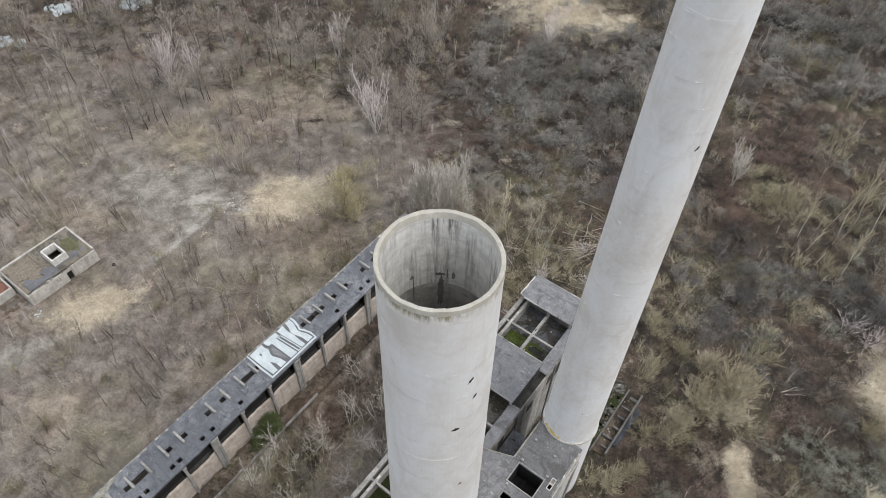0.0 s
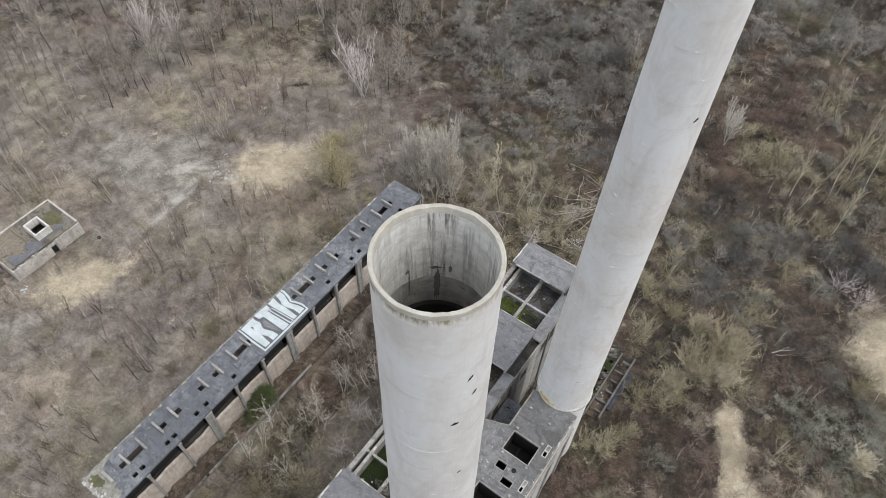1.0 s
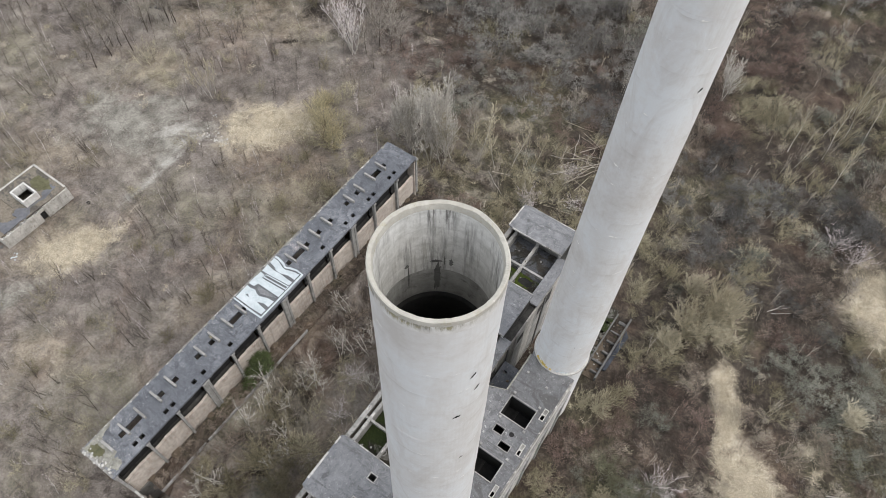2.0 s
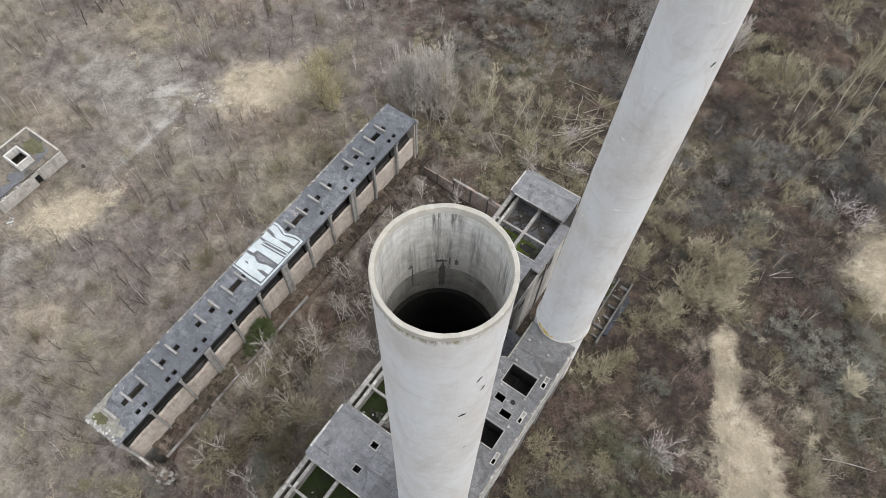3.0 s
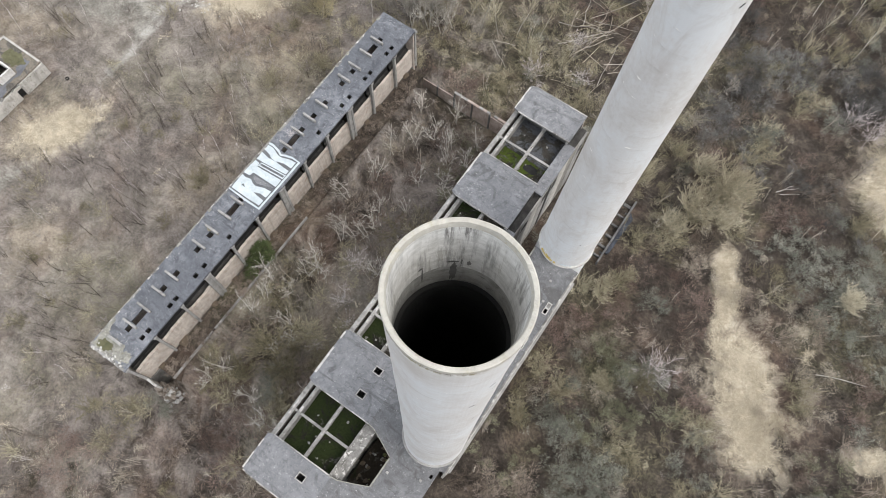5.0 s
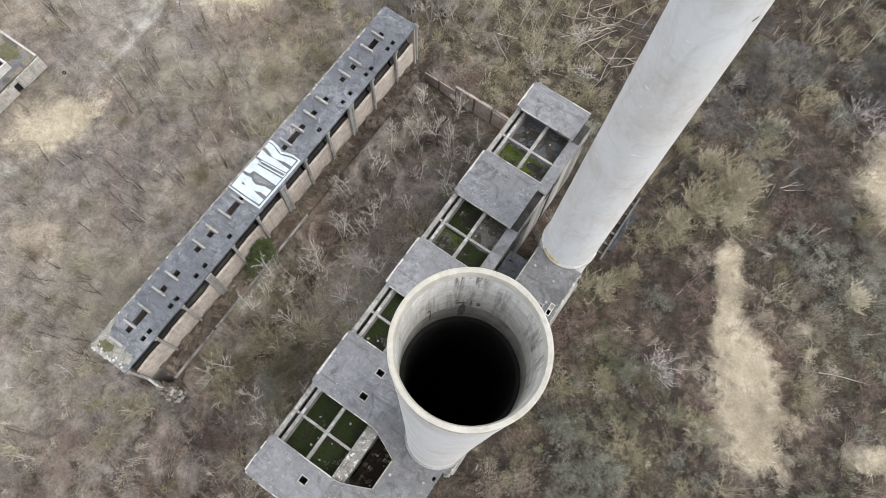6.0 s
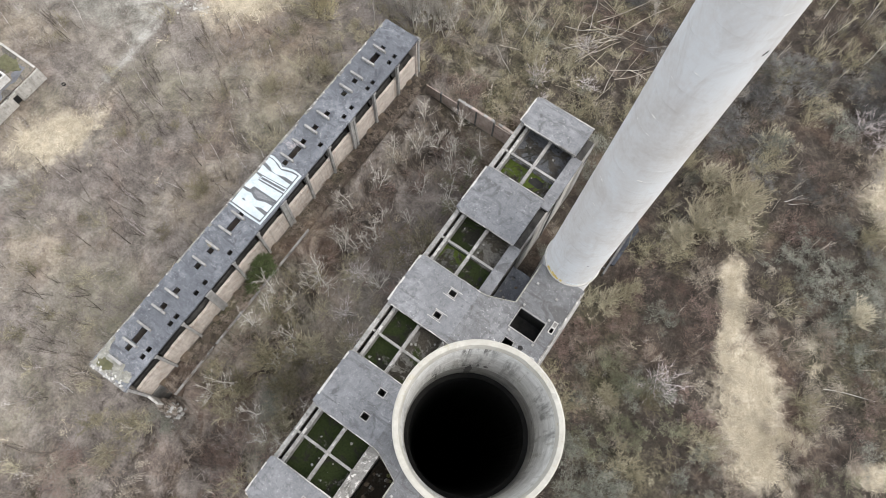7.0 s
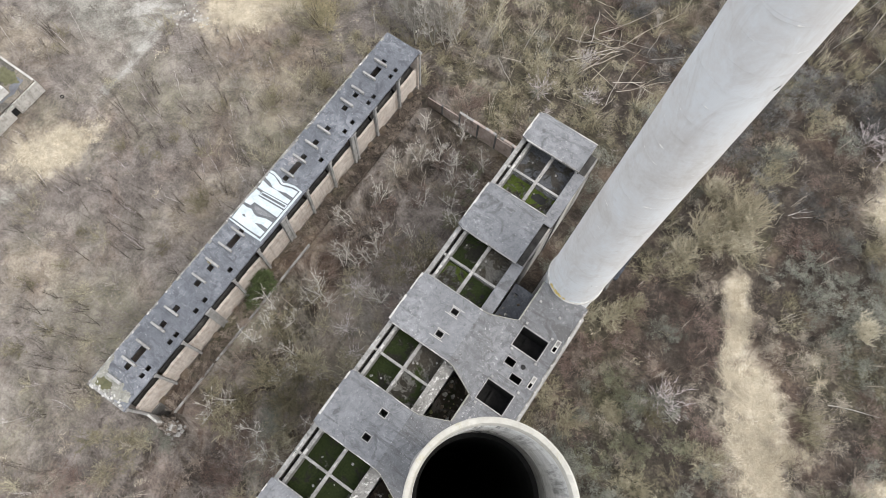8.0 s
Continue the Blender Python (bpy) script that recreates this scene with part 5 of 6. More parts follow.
debris("white mineral heap among trees", -193.3, 79.2, 22, 2.2, 0.7, 1.7, "white_paint")
debris("white mineral heap among trees", -180.5, 94.0, 22, 2.4, 0.7, 1.6, "white_paint")
debris("white mineral heap at the wood's edge", -191, 60, 18, 1.9, 0.6, 1.5, "white_paint")
debris("small grey brush and stone pile", -135.5, 79.9, 14, 1.2, 0.2, 0.5, "concrete_dark")
debris("white crumbs beside the shed", -104.2, 15.2, 8, 0.9, 0.1, 0.25, "white_paint")

# ---- bare plants ----
def plant_tones(me, T, per):
    """Gives every point of each twig the tone of its plant."""
    if T is not None:
        me.attributes.new("plant", "FLOAT", "POINT").data.foreach_set("value", np.repeat(np.asarray(T, dtype=np.float32), per))
    return me


def twig_mesh(name, P, Q, R, material, R2=None, T=None):
    """Tapered three-sided twigs from P to Q with foot radius R; pointed, or with tip radius R2."""
    P, Q, R = (np.asarray(a, dtype=np.float64) for a in (P, Q, R))
    d = Q - P
    d /= np.linalg.norm(d, axis=1, keepdims=True) + 1e-9
    ref = np.where(np.abs(d[:, 2:3]) < 0.9, np.array([[0, 0, 1.0]]), np.array([[1.0, 0, 0]]))
    u = np.cross(d, ref)
    u /= np.linalg.norm(u, axis=1, keepdims=True)
    v = np.cross(d, u)
    n = len(P)
    ang = [0, 2 * math.pi / 3, 4 * math.pi / 3]
    foot = [P + R[:, None] * (math.cos(a) * u + math.sin(a) * v) for a in ang]
    base = np.arange(n)[:, None]
    if R2 is None:
        co = np.stack([*foot, Q], 1).reshape(-1, 3)
        idx = np.concatenate([base * 4 + np.array([[0, 1, 3]]), base * 4 + np.array([[1, 2, 3]]), base * 4 + np.array([[2, 0, 3]])], 0)
        k = 3
    else:
        R2 = np.asarray(R2, dtype=np.float64)
        tip = [Q + R2[:, None] * (math.cos(a) * u + math.sin(a) * v) for a in ang]
        co = np.stack([*foot, *tip], 1).reshape(-1, 3)
        idx = np.concatenate([base * 6 + np.array([[a, b, b + 3, a + 3]]) for a, b in ((0, 1), (1, 2), (2, 0))], 0)
        k = 4
    me = bpy.data.meshes.new(name)
    me.vertices.add(len(co))
    me.vertices.foreach_set("co", co.astype(np.float32).ravel())
    me.loops.add(idx.size)
    me.loops.foreach_set("vertex_index", idx.astype(np.int32).ravel())
    me.polygons.add(len(idx))
    me.polygons.foreach_set("loop_start", np.arange(0, idx.size, k, dtype=np.int32))
    me.update(calc_edges=True)
    me.materials.append(MAT[material])
    return plant_tones(me, T, 4 if R2 is None else 6)


def spray_mesh(name, P, Q, R, material, T=None):
    """Fine twig sprays, each a single slender wedge from P to Q, broad side upwards."""
    P, Q, R = (np.asarray(a, dtype=np.float64) for a in (P, Q, R))
    u = np.cross(Q - P, np.array([[0.12, 0.05, 1.0]]))
    u /= np.linalg.norm(u, axis=1, keepdims=True) + 1e-9
    co = np.stack([P - u * R[:, None], P + u * R[:, None], Q], 1).reshape(-1, 3)
    me = bpy.data.meshes.new(name)
    me.vertices.add(len(co))
    me.vertices.foreach_set("co", co.astype(np.float32).ravel())
    me.loops.add(len(co))
    me.loops.foreach_set("vertex_index", np.arange(len(co), dtype=np.int32))
    me.polygons.add(len(P))
    me.polygons.foreach_set("loop_start", np.arange(0, len(co), 3, dtype=np.int32))
    me.update(calc_edges=True)
    me.materials.append(MAT[material])
    return plant_tones(me, T, 3)


def unit(v):
    return v / (np.linalg.norm(v, axis=-1, keepdims=True) + 1e-9)


def grow_bush(rng, stems, twigs, height, width, lean=1.0, r=0.03):
    """One shrub: stems fanned from a stool, each with side twigs. Arrays of foot, tip, radius."""
    foot = rng.normal(0, 0.12 * width, (stems, 3)) * [1, 1, 0]
    az, out = rng.uniform(0, 6.283, stems), np.sqrt(rng.uniform(0.02, 1, stems)) * width * 0.5 * lean
    tip = foot + np.stack([out * np.cos(az), out * np.sin(az), height * rng.uniform(0.55, 1.0, stems)], 1)
    P, Q, R = [foot], [tip], [np.full(stems, r)]
    k = rng.integers(0, stems, twigs)
    s = rng.uniform(0.3, 0.97, twigs)[:, None]
    a = foot[k] * (1 - s) + tip[k] * s
    way = unit(tip[k] - foot[k]) + rng.normal(0, 0.62, (twigs, 3))
    way[:, 2] = np.abs(way[:, 2]) * 0.8
    b = a + unit(way) * rng.uniform(0.16, 0.42, (twigs, 1)) * height
    P.append(a), Q.append(b), R.append(np.full(twigs, r * 0.62))
    return np.concatenate(P), np.concatenate(Q), np.concatenate(R)


def grow_dome(rng, stems, sprays, height, width, r=0.07, lobes=4, size=(0.2, 0.34)):
    """One rounded thicket shrub: a few lobes, each a shell of outward twig sprays over dark stems."""
    P, Q, R = [], [], []
    az, out = rng.uniform(0, 6.283, stems), rng.uniform(0.1, 0.42, stems) * width
    tip = np.stack([out * np.cos(az), out * np.sin(az), height * rng.uniform(0.5, 0.9, stems)], 1)
    P.append(tip * [0.12, 0.12, 0.0]), Q.append(tip), R.append(np.full(stems, r * 0.8))
    per = sprays // lobes
    for _ in range(lobes):
        c = np.array([rng.normal(0, 0.23 * width), rng.normal(0, 0.23 * width), 0.0])
        c[2] = height * (rng.uniform(0.45, 0.75) - 0.5 * (np.hypot(c[0], c[1]) / width) ** 2)
        rad = width * rng.uniform(*size)
        d = rng.normal(0, 1, (per, 3))
        d[:, 2] = np.abs(d[:, 2]) * 1.1 - 0.25
        d = unit(d)
        a = c + d * rad * rng.uniform(0.25, 0.75, (per, 1))
        b = a + unit(d + rng.normal(0, 0.4, (per, 3)) + [0, 0, 0.3]) * rad * rng.uniform(0.28, 0.72, (per, 1))
        P.append(a), Q.append(b), R.append(r * rng.uniform(0.55, 1.1, per))
    return np.concatenate(P), np.concatenate(Q), np.concatenate(R)


def grow_slender(rng, stems, twigs, height, r=0.04, lean=0.12, spread=0.22):
    """Thin straight young stems close together, each with steep fine branches in its upper part."""
    P, Q, R = [], [], []
    for _ in range(stems):
        foot = np.append(rng.normal(0, 0.25, 2), 0.0)
        h = height * rng.uniform(0.65, 1.0)
        way = unit(np.append(rng.normal(0, lean, 2), 1.0))
        knee = foot + way * h * 0.55
        tip = knee + unit(way + np.append(rng.normal(0, 0.07, 2), 0.0)) * h * 0.45
        P += [foot[None], knee[None]]
        Q += [(foot + (knee - foot) * 1.5)[None], tip[None]]
        R += [np.array([r]), np.array([r * 0.6])]
        f = rng.uniform(0.3, 0.98, (twigs, 1))
        a = np.where(f < 0.55, foot + (knee - foot) * f / 0.55, knee + (tip - knee) * (f - 0.55) / 0.45)
        az = rng.uniform(0, 6.283, twigs)
        side = np.stack([np.cos(az), np.sin(az), rng.uniform(0.7, 1.7, twigs)], 1)
        P.append(a), Q.append(a + unit(side) * h * spread * (1.25 - f) * rng.uniform(0.6, 1.2, (twigs, 1))), R.append(np.full(twigs, r * 0.33))
    return np.concatenate(P), np.concatenate(Q), np.concatenate(R)


# plan of the buildings, kept clear of plants
THIN = [(-46.5, -28, 62.8, 68.5), (-12, -2, 54, 71.5)]
CLEAR = [(-57.0, -46.3, -1.6, 68.2), (-28.4, -16.4, -1.6, 68), (-17, -5.8, -1.6, 53.2), (-49.5, -28, 67.2, 68.5), (-10.6, -2.6, 55.3, 70.8), (-117, -106, 8.8, 31), (-112, -107.5, 10, 16)]


def is_clear(x, y, pad=0.0):
    ok = np.ones(np.shape(x), bool)
    for a, b, c, d in CLEAR:
        ok &= ~((x > a - pad) & (x < b + pad) & (y > c - pad) & (y < d + pad))
    return ok


def in_view_plan(x, y):
    """The stretch of land that the flight overlooks, with a margin."""
    quad = [(-64, -58), (-236, 68), (-6, 262), (74, 44)]
    ok = np.ones(np.shape(x), bool)
    for (xa, ya), (xb, yb) in zip(quad, quad[1:] + quad[:1]):
        ok &= (xb - xa) * (y - ya) - (yb - ya) * (x - xa) <= 0
    return ok


def patch(x, y, size, seed):
    """Smooth patches, about 0 to 1."""
    return np.array([noise.noise(Vector((a / size, b / size, seed))) for a, b in zip(x, y)]) * 0.9 + 0.5


def scatter(rng, count, seed):
    x, y = rng.uniform(-236, 70, count), rng.uniform(-60, 264, count)
    k = in_view_plan(x, y) & is_clear(x, y, 0.2)
    return x[k], y[k]


def west_of(x, y):
    """1 in the open heath to the west, 0 in the thickets to the east."""
    edge = -58 + np.clip((y - 70) * -0.55, -90, 0)
    return 1 / (1 + np.exp((x - edge) / 5.0))


def lay(rng, variants, x, y, z, scale):
    """Sets copies of the variants down at x, y, z; gives feet, tips, radii and each twig's plant tone."""
    P, Q, R, T = [], [], [], []
    own = rng.random(len(x))
    pick = rng.integers(0, len(variants), len(x))
    turn = rng.uniform(0, 6.283, len(x))
    for v, (p, q, r) in enumerate(variants):
        k = np.nonzero(pick == v)[0]
        if not len(k):
            continue
        c, s = np.cos(turn[k])[:, None], np.sin(turn[k])[:, None]
        sc = scale[k][:, None]

        def put(a):
            return np.stack([(a[None, :, 0] * c - a[None, :, 1] * s) * sc + x[k][:, None], (a[None, :, 0] * s + a[None, :, 1] * c) * sc + y[k][:, None], a[None, :, 2] * sc + z[k][:, None]], -1).reshape(-1, 3)

        P.append(put(p)), Q.append(put(q)), R.append((r[None, :] * sc ** 0.5).ravel()), T.append(np.repeat(own[k], len(p)))
    return np.concatenate(P), np.concatenate(Q), np.concatenate(R), np.concatenate(T)


rng = np.random.default_rng(7)
SHRUBS = {
    "slate": [grow_dome(rng, 8, 480, 3.8, 5.2, 0.046, 13, (0.13, 0.22)) for _ in range(7)],
    "dusky": [grow_dome(rng, 8, 640, 3.2, 4.4, 0.026, 15, (0.12, 0.2)) for _ in range(6)],
    "sage": [grow_dome(rng, 8, 680, 3.3, 4.4, 0.026, 15, (0.12, 0.2)) for _ in range(6)],
    "green": [grow_dome(rng, 8, 620, 2.8, 3.8, 0.026, 15, (0.11, 0.19)) for _ in range(6)],
    "brown": [grow_dome(rng, 10, 270, 2.5, 4.0, 0.028, 6) for _ in range(5)] + [grow_bush(rng, 16, 250, 2.7, 4.2, 1.05, 0.03) for _ in range(4)],
    "russet": [grow_dome(rng, 10, 260, 2.0, 4.0, 0.028, 6) for _ in range(5)],
    "olive": [grow_bush(rng, 20, 290, 3.0, 4.0, 1.1, 0.03) for _ in range(5)] + [grow_dome(rng, 10, 290, 3.0, 4.0, 0.028, 6) for _ in range(4)],
    "fawn": [grow_dome(rng, 8, 420, 1.6, 3.2, 0.02, 9) for _ in range(5)],
    "mauve": [grow_bush(rng, 14, 150, 1.5, 4.2, 1.0, 0.024) for _ in range(6)],
}
SHRUB_TEXT = {
    "slate": ("dark grey leafless thicket of dense rounded shrubs", "tw_slate"), "sage": ("grey-green leafless willow scrub with soft domed crowns", "tw_sage"),
    "dusky": ("dusky grey leafless shrubs with knotted crowns", "tw_grey"),
    "green": ("mossy green leafless shrubs with many small crowns", "tw_green"), "brown": ("brown leafless scrub with fine stems", "tw_brown"),
    "russet": ("reddish-brown leafless bramble scrub", "tw_rust"), "olive": ("yellowish-olive leafless scrub", "tw_olive"),
    "fawn": ("low fawn reeds and dry stems round the sand", "tw_fawn"), "mauve": ("thin mauve-brown low scrub over dry grass", "tw_mauve")}
# where each sort of scrub grows: centre, half length, half width, turn
SLATE = [(-62, 132, 42, 22, 115), (-52, 172, 30, 16, 40), (-18, 196, 45, 26, 40), (-32, 126, 16, 10, 30)]
DUSKY = [(-4, 103, 17, 13, 30), (-28, 116, 12, 8, 30), (16, 87, 7, 5, 0), (2, 92, 7, 5, 20), (20, 112, 9, 6, 0), (27, 84, 6, 4, 0)]
SAGE = [(31, 77, 9, 7, 20), (38, 70, 6, 4, 0), (5.2, 54.7, 3.4, 3.2, 0), (9, 98, 4, 3, 30), (-13.5, 60, 2.5, 7, 0), (-14, 74, 5, 5, 0), (36, 41, 6, 4, 0), (24, 37, 5, 4, 0), (-38, 8, 3, 4, 0)]
GREEN = [(13.5, 39.5, 6.5, 5, 20), (8, 33.5, 5, 4, 0), (5, 44, 4, 3, 0), (44, 48, 5, 4, 0), (-1, 22, 5, 5, 0), (-36, 62, 4, 3, 0), (-33, 55, 3, 5, 0)]
OLIVE = [(-41, 25, 4, 10, 0), (-36, 45, 5, 8, 0), (-70, 70, 9, 7, 30), (-63, 45, 4, 8, 0), (-60, 10, 3, 7, 0), (5, 77, 8, 7, 20), (7.5, 65.5, 5, 3, 30), (-1, 62, 3, 7, 0), (-38, 82, 24, 14, 20), (-22, 88, 12, 10, 0), (-37, 13, 5, 8, 0), (-33, 32, 4, 7, 0), (-78, 72, 7, 5, 30), (-66, 62, 4, 7, 0), (8, 128, 12, 8, 40)]
DRY = [(29, 66, 5, 2.6, -50), (33, 61, 5, 2.4, -55), (37, 57, 4, 2.2, -50), (10, 67, 4, 2, 20), (22, 66, 2, 4, 0), (17, 50, 2, 5, 30), (36, 49, 4, 3, 0)]
RUSSET = [(-1, 47, 5, 8, 0), (19, 46.5, 3, 5, -50), (41, 62, 5, 5, 0), (17, 82, 8, 4, 30), (2, 36, 4, 5, 0), (-39, 66, 9, 4, 0), (-40, 48, 5, 10, 0), (-43, 72, 8, 5, 0), (-75, 104, 12, 7, 20), (-125, 96, 14, 7, 20)]

sx, sy = scatter(rng, 19500, 0)
sx, sy = np.r_[sx, rng.uniform(-46.8, -28.6, 190)], np.r_[sy, rng.uniform(-3, 62.5, 190)]
west = west_of(sx, sy)
sand_here = np.maximum(zone(sx, sy, SAND), zone(sx, sy, WET))
gravel_here = np.maximum(zone(sx, sy, GRAVEL), zone(sx, sy, PATH_SPOTS) * 1.4)
thick = patch(sx, sy, 9.0, 3.0)
edge = sand_here + 0.9 * (patch(sx, sy, 3.0, 41.0) - 0.5) + 0.2 * (rng.random(len(sx)) - 0.5)
keep = (edge < 0.52) & (rng.random(len(sx)) < np.where(west > 0.5, 0.4 + 0.35 * thick, 0.5 + 0.65 * thick) * np.where(sy > 145, 0.75, 1.0)) & ((gravel_here < 0.5) | (rng.random(len(sx)) < 0.3))
for a, b, c, d in THIN:
    keep &= ~((sx > a) & (sx < b) & (sy > c) & (sy < d))
sx, sy, west, edge = sx[keep], sy[keep], west[keep], edge[keep]
tint, tint2 = patch(sx, sy, 14.0, 11.0), patch(sx, sy, 22.0, 23.0)
ragged = 0.55 * (patch(sx, sy, 5.0, 71.0) - 0.5) + 0.3 * (rng.random(len(sx)) - 0.5)
pr = rng.random(len(sx))
kind = np.where(tint > 0.64, "olive", np.where(tint2 > 0.66, "sage", np.where(tint2 < 0.34, "russet", "brown")))
kind = np.where((west > 0.5), np.where(pr < 0.06 + 0.3 * (tint > 0.68), "olive", "mauve"), kind)
for nm, spots in (("slate", SLATE), ("dusky", DUSKY), ("olive", OLIVE), ("russet", RUSSET), ("sage", SAGE), ("green", GREEN), ("fawn", DRY)):
    kind = np.where((zone(sx, sy, spots) + ragged > 0.5) & (pr < 0.88), nm, kind)
in_yard = (sx > -47) & (sx < -28) & (sy < 67)
kind = np.where(in_yard & (pr < 0.45), "mauve", kind)
kind = np.where((edge > 0.3) & (pr < 0.7), "fawn", kind)
thinned = (kind == "slate") & (rng.random(len(sx)) < 0.3)
sx, sy, kind = sx[~thinned], sy[~thinned], kind[~thinned]
grown = np.where((kind == "slate") & (sy > 115), 1.35, 1.0)
for nm, (label, mat) in SHRUB_TEXT.items():
    k = kind == nm
    size = rng.uniform(0.6, 1.3, k.sum()) * (0.75 + 0.5 * patch(sx[k], sy[k], 12.0, 5.0)) * grown[k]
    P, Q, R, T = lay(rng, SHRUBS[nm], sx[k], sy[k], relief(sx[k], sy[k]) - 0.05, size)
    tagged(new("scrub", spray_mesh("scrub", P, Q, R, mat, T)), label, "scrub", kind="stuff")

# looser scrub going on round the overlooked stretch
ox, oy = rng.uniform(-285, 118, 3200), rng.uniform(-95, 305, 3200)
far = np.ones(len(ox), bool)
ring = [(-75, -92), (-282, 68), (-6, 302), (114, 56)]
for (xa, ya), (xb, yb) in zip(ring, ring[1:] + ring[:1]):
    far &= (xb - xa) * (oy - ya) - (yb - ya) * (ox - xa) <= 0
far &= ~in_view_plan(ox, oy) & is_clear(ox, oy, 0.5)
ox, oy = ox[far], oy[far]
P, Q, R, T = lay(rng, [grow_dome(rng, 6, 70, 3.0, 5.2, 0.1, 5) for _ in range(5)], ox, oy, relief(ox, oy) - 0.05, rng.uniform(0.6, 1.4, len(ox)))
tagged(new("scrub", spray_mesh("scrub", P, Q, R, "tw_brown", T)), "loose brown leafless scrub", "scrub", kind="stuff")

# scrub on the loading platform
px, py = rng.uniform(-49.8, -47.4, 210), rng.uniform(2.0, 66, 210)
P, Q, R, T = lay(rng, SHRUBS["russet"] + SHRUBS["brown"], px, py, np.full(210, 6.6), rng.uniform(0.15, 0.5, 210))
tagged(new("platform_scrub", spray_mesh("platform_scrub", P, Q, R, "tw_brown", T)), "reddish-brown scrub along the platform", "scrub", kind="stuff")

# low scrub over the bank and by the yard wall
px, py = rng.uniform(-47.2, -28.6, 420), rng.uniform(1, 67, 420)
k = (px < -43.0) | (py > 60)
px, py = px[k], py[k]
P, Q, R, T = lay(rng, SHRUBS["russet"] + SHRUBS["brown"], px, py, relief(px, py), rng.uniform(0.18, 0.45, len(px)))
tagged(new("bank_scrub", spray_mesh("bank_scrub", P, Q, R, "tw_brown", T)), "low brown scrub on the bank and by the yard wall", "scrub", kind="stuff")

# stands of slender saplings on the heath and in the woods
tx, ty = scatter(rng, 5200, 4)
tw = west_of(tx, ty)
ok = (zone(tx, ty, SAND) < 0.45) & (zone(tx, ty, GRAVEL) < 0.5) & is_clear(tx, ty, 1.0)
stand = [grow_slender(rng, 1 + v % 4, 24, 7.4, 0.05) for v in range(8)]
pole = [grow_slender(rng, 1 + v % 3, 20, 7.4, 0.034) for v in range(6)]
dense = patch(tx, ty, 16.0, 9.0)
for sel, shape, mat, label in ((ok & (tw > 0.5) & (rng.random(len(tx)) < 0.9 * dense), stand, "bark", "slender dark-stemmed saplings on the heath"), (ok & (tw > 0.5) & (rng.random(len(tx)) < 0.3 * dense), pole, "tw_birch", "pale birch saplings on the heath"), (ok & (tw < 0.5) & (rng.random(len(tx)) < 0.22), pole, "tw_pale", "thin pale poles in the thicket")):
    P, Q, R, T = lay(rng, shape, tx[sel], ty[sel], relief(tx[sel], ty[sel]), rng.uniform(0.45, 1.2, sel.sum()))
    tagged(new("saplings", twig_mesh("saplings", P, Q, R, mat, T=T)), label, "saplings", kind="stuff")

# low undergrowth: short litter stems everywhere, denser on the heath
gx, gy = scatter(rng, 36000, 1)
tuft = [grow_bush(rng, 12, 10, 0.5, 1.7, 1.2, 0.026) for _ in range(8)]
sandy = zone(gx, gy, SAND) + 1.3 * (patch(gx, gy, 3.6, 61.0) - 0.5) > 0.6
for nm, sel, mat, label in (("dry_grass", sandy, "straw", "flattened straw-coloured dry grass"), ("undergrowth", ~sandy & (rng.random(len(gx)) < np.where(west_of(gx, gy) > 0.5, 0.36, 0.12)), "tw_mauve", "low dry stems and bramble")):
    P, Q, R, T = lay(rng, tuft, gx[sel], gy[sel], relief(gx[sel], gy[sel]), rng.uniform(0.6, 1.5, sel.sum()))
    tagged(new(nm, spray_mesh(nm, P, Q, R, mat, T)), label, "grass" if nm == "dry_grass" else "undergrowth", kind="stuff")
fx, fy = [], []
for cx, cy, a, b, turn in SAND:
    n = int(30 * a * b / 3)
    rr, th = np.sqrt(rng.random(n)) * 0.95, rng.uniform(0, 6.283, n)
    u, v = rr * a * np.cos(th), rr * b * np.sin(th)
    c, s = math.cos(radians(turn)), math.sin(radians(turn))
    fx.append(cx + u * c - v * s), fy.append(cy + u * s + v * c)
fx, fy = np.concatenate(fx), np.concatenate(fy)
k = is_clear(fx, fy, 0.5) & (zone(fx, fy, SAND) + 1.3 * (patch(fx, fy, 3.6, 61.0) - 0.5) + 0.8 * (patch(fx, fy, 1.3, 31.0) - 0.5) > 0.66)
fx, fy = fx[k], fy[k]
P, Q, R, T = lay(rng, [grow_bush(rng, 14, 10, 0.35, 2.4, 1.4, 0.026) for _ in range(5)], fx, fy, relief(fx, fy), rng.uniform(0.5, 1.2, len(fx)))
tagged(new("dry_grass", spray_mesh("dry_grass", P, Q, R, "straw", T)), "matted pale straw on the sandy clearings", "grass", kind="stuff")


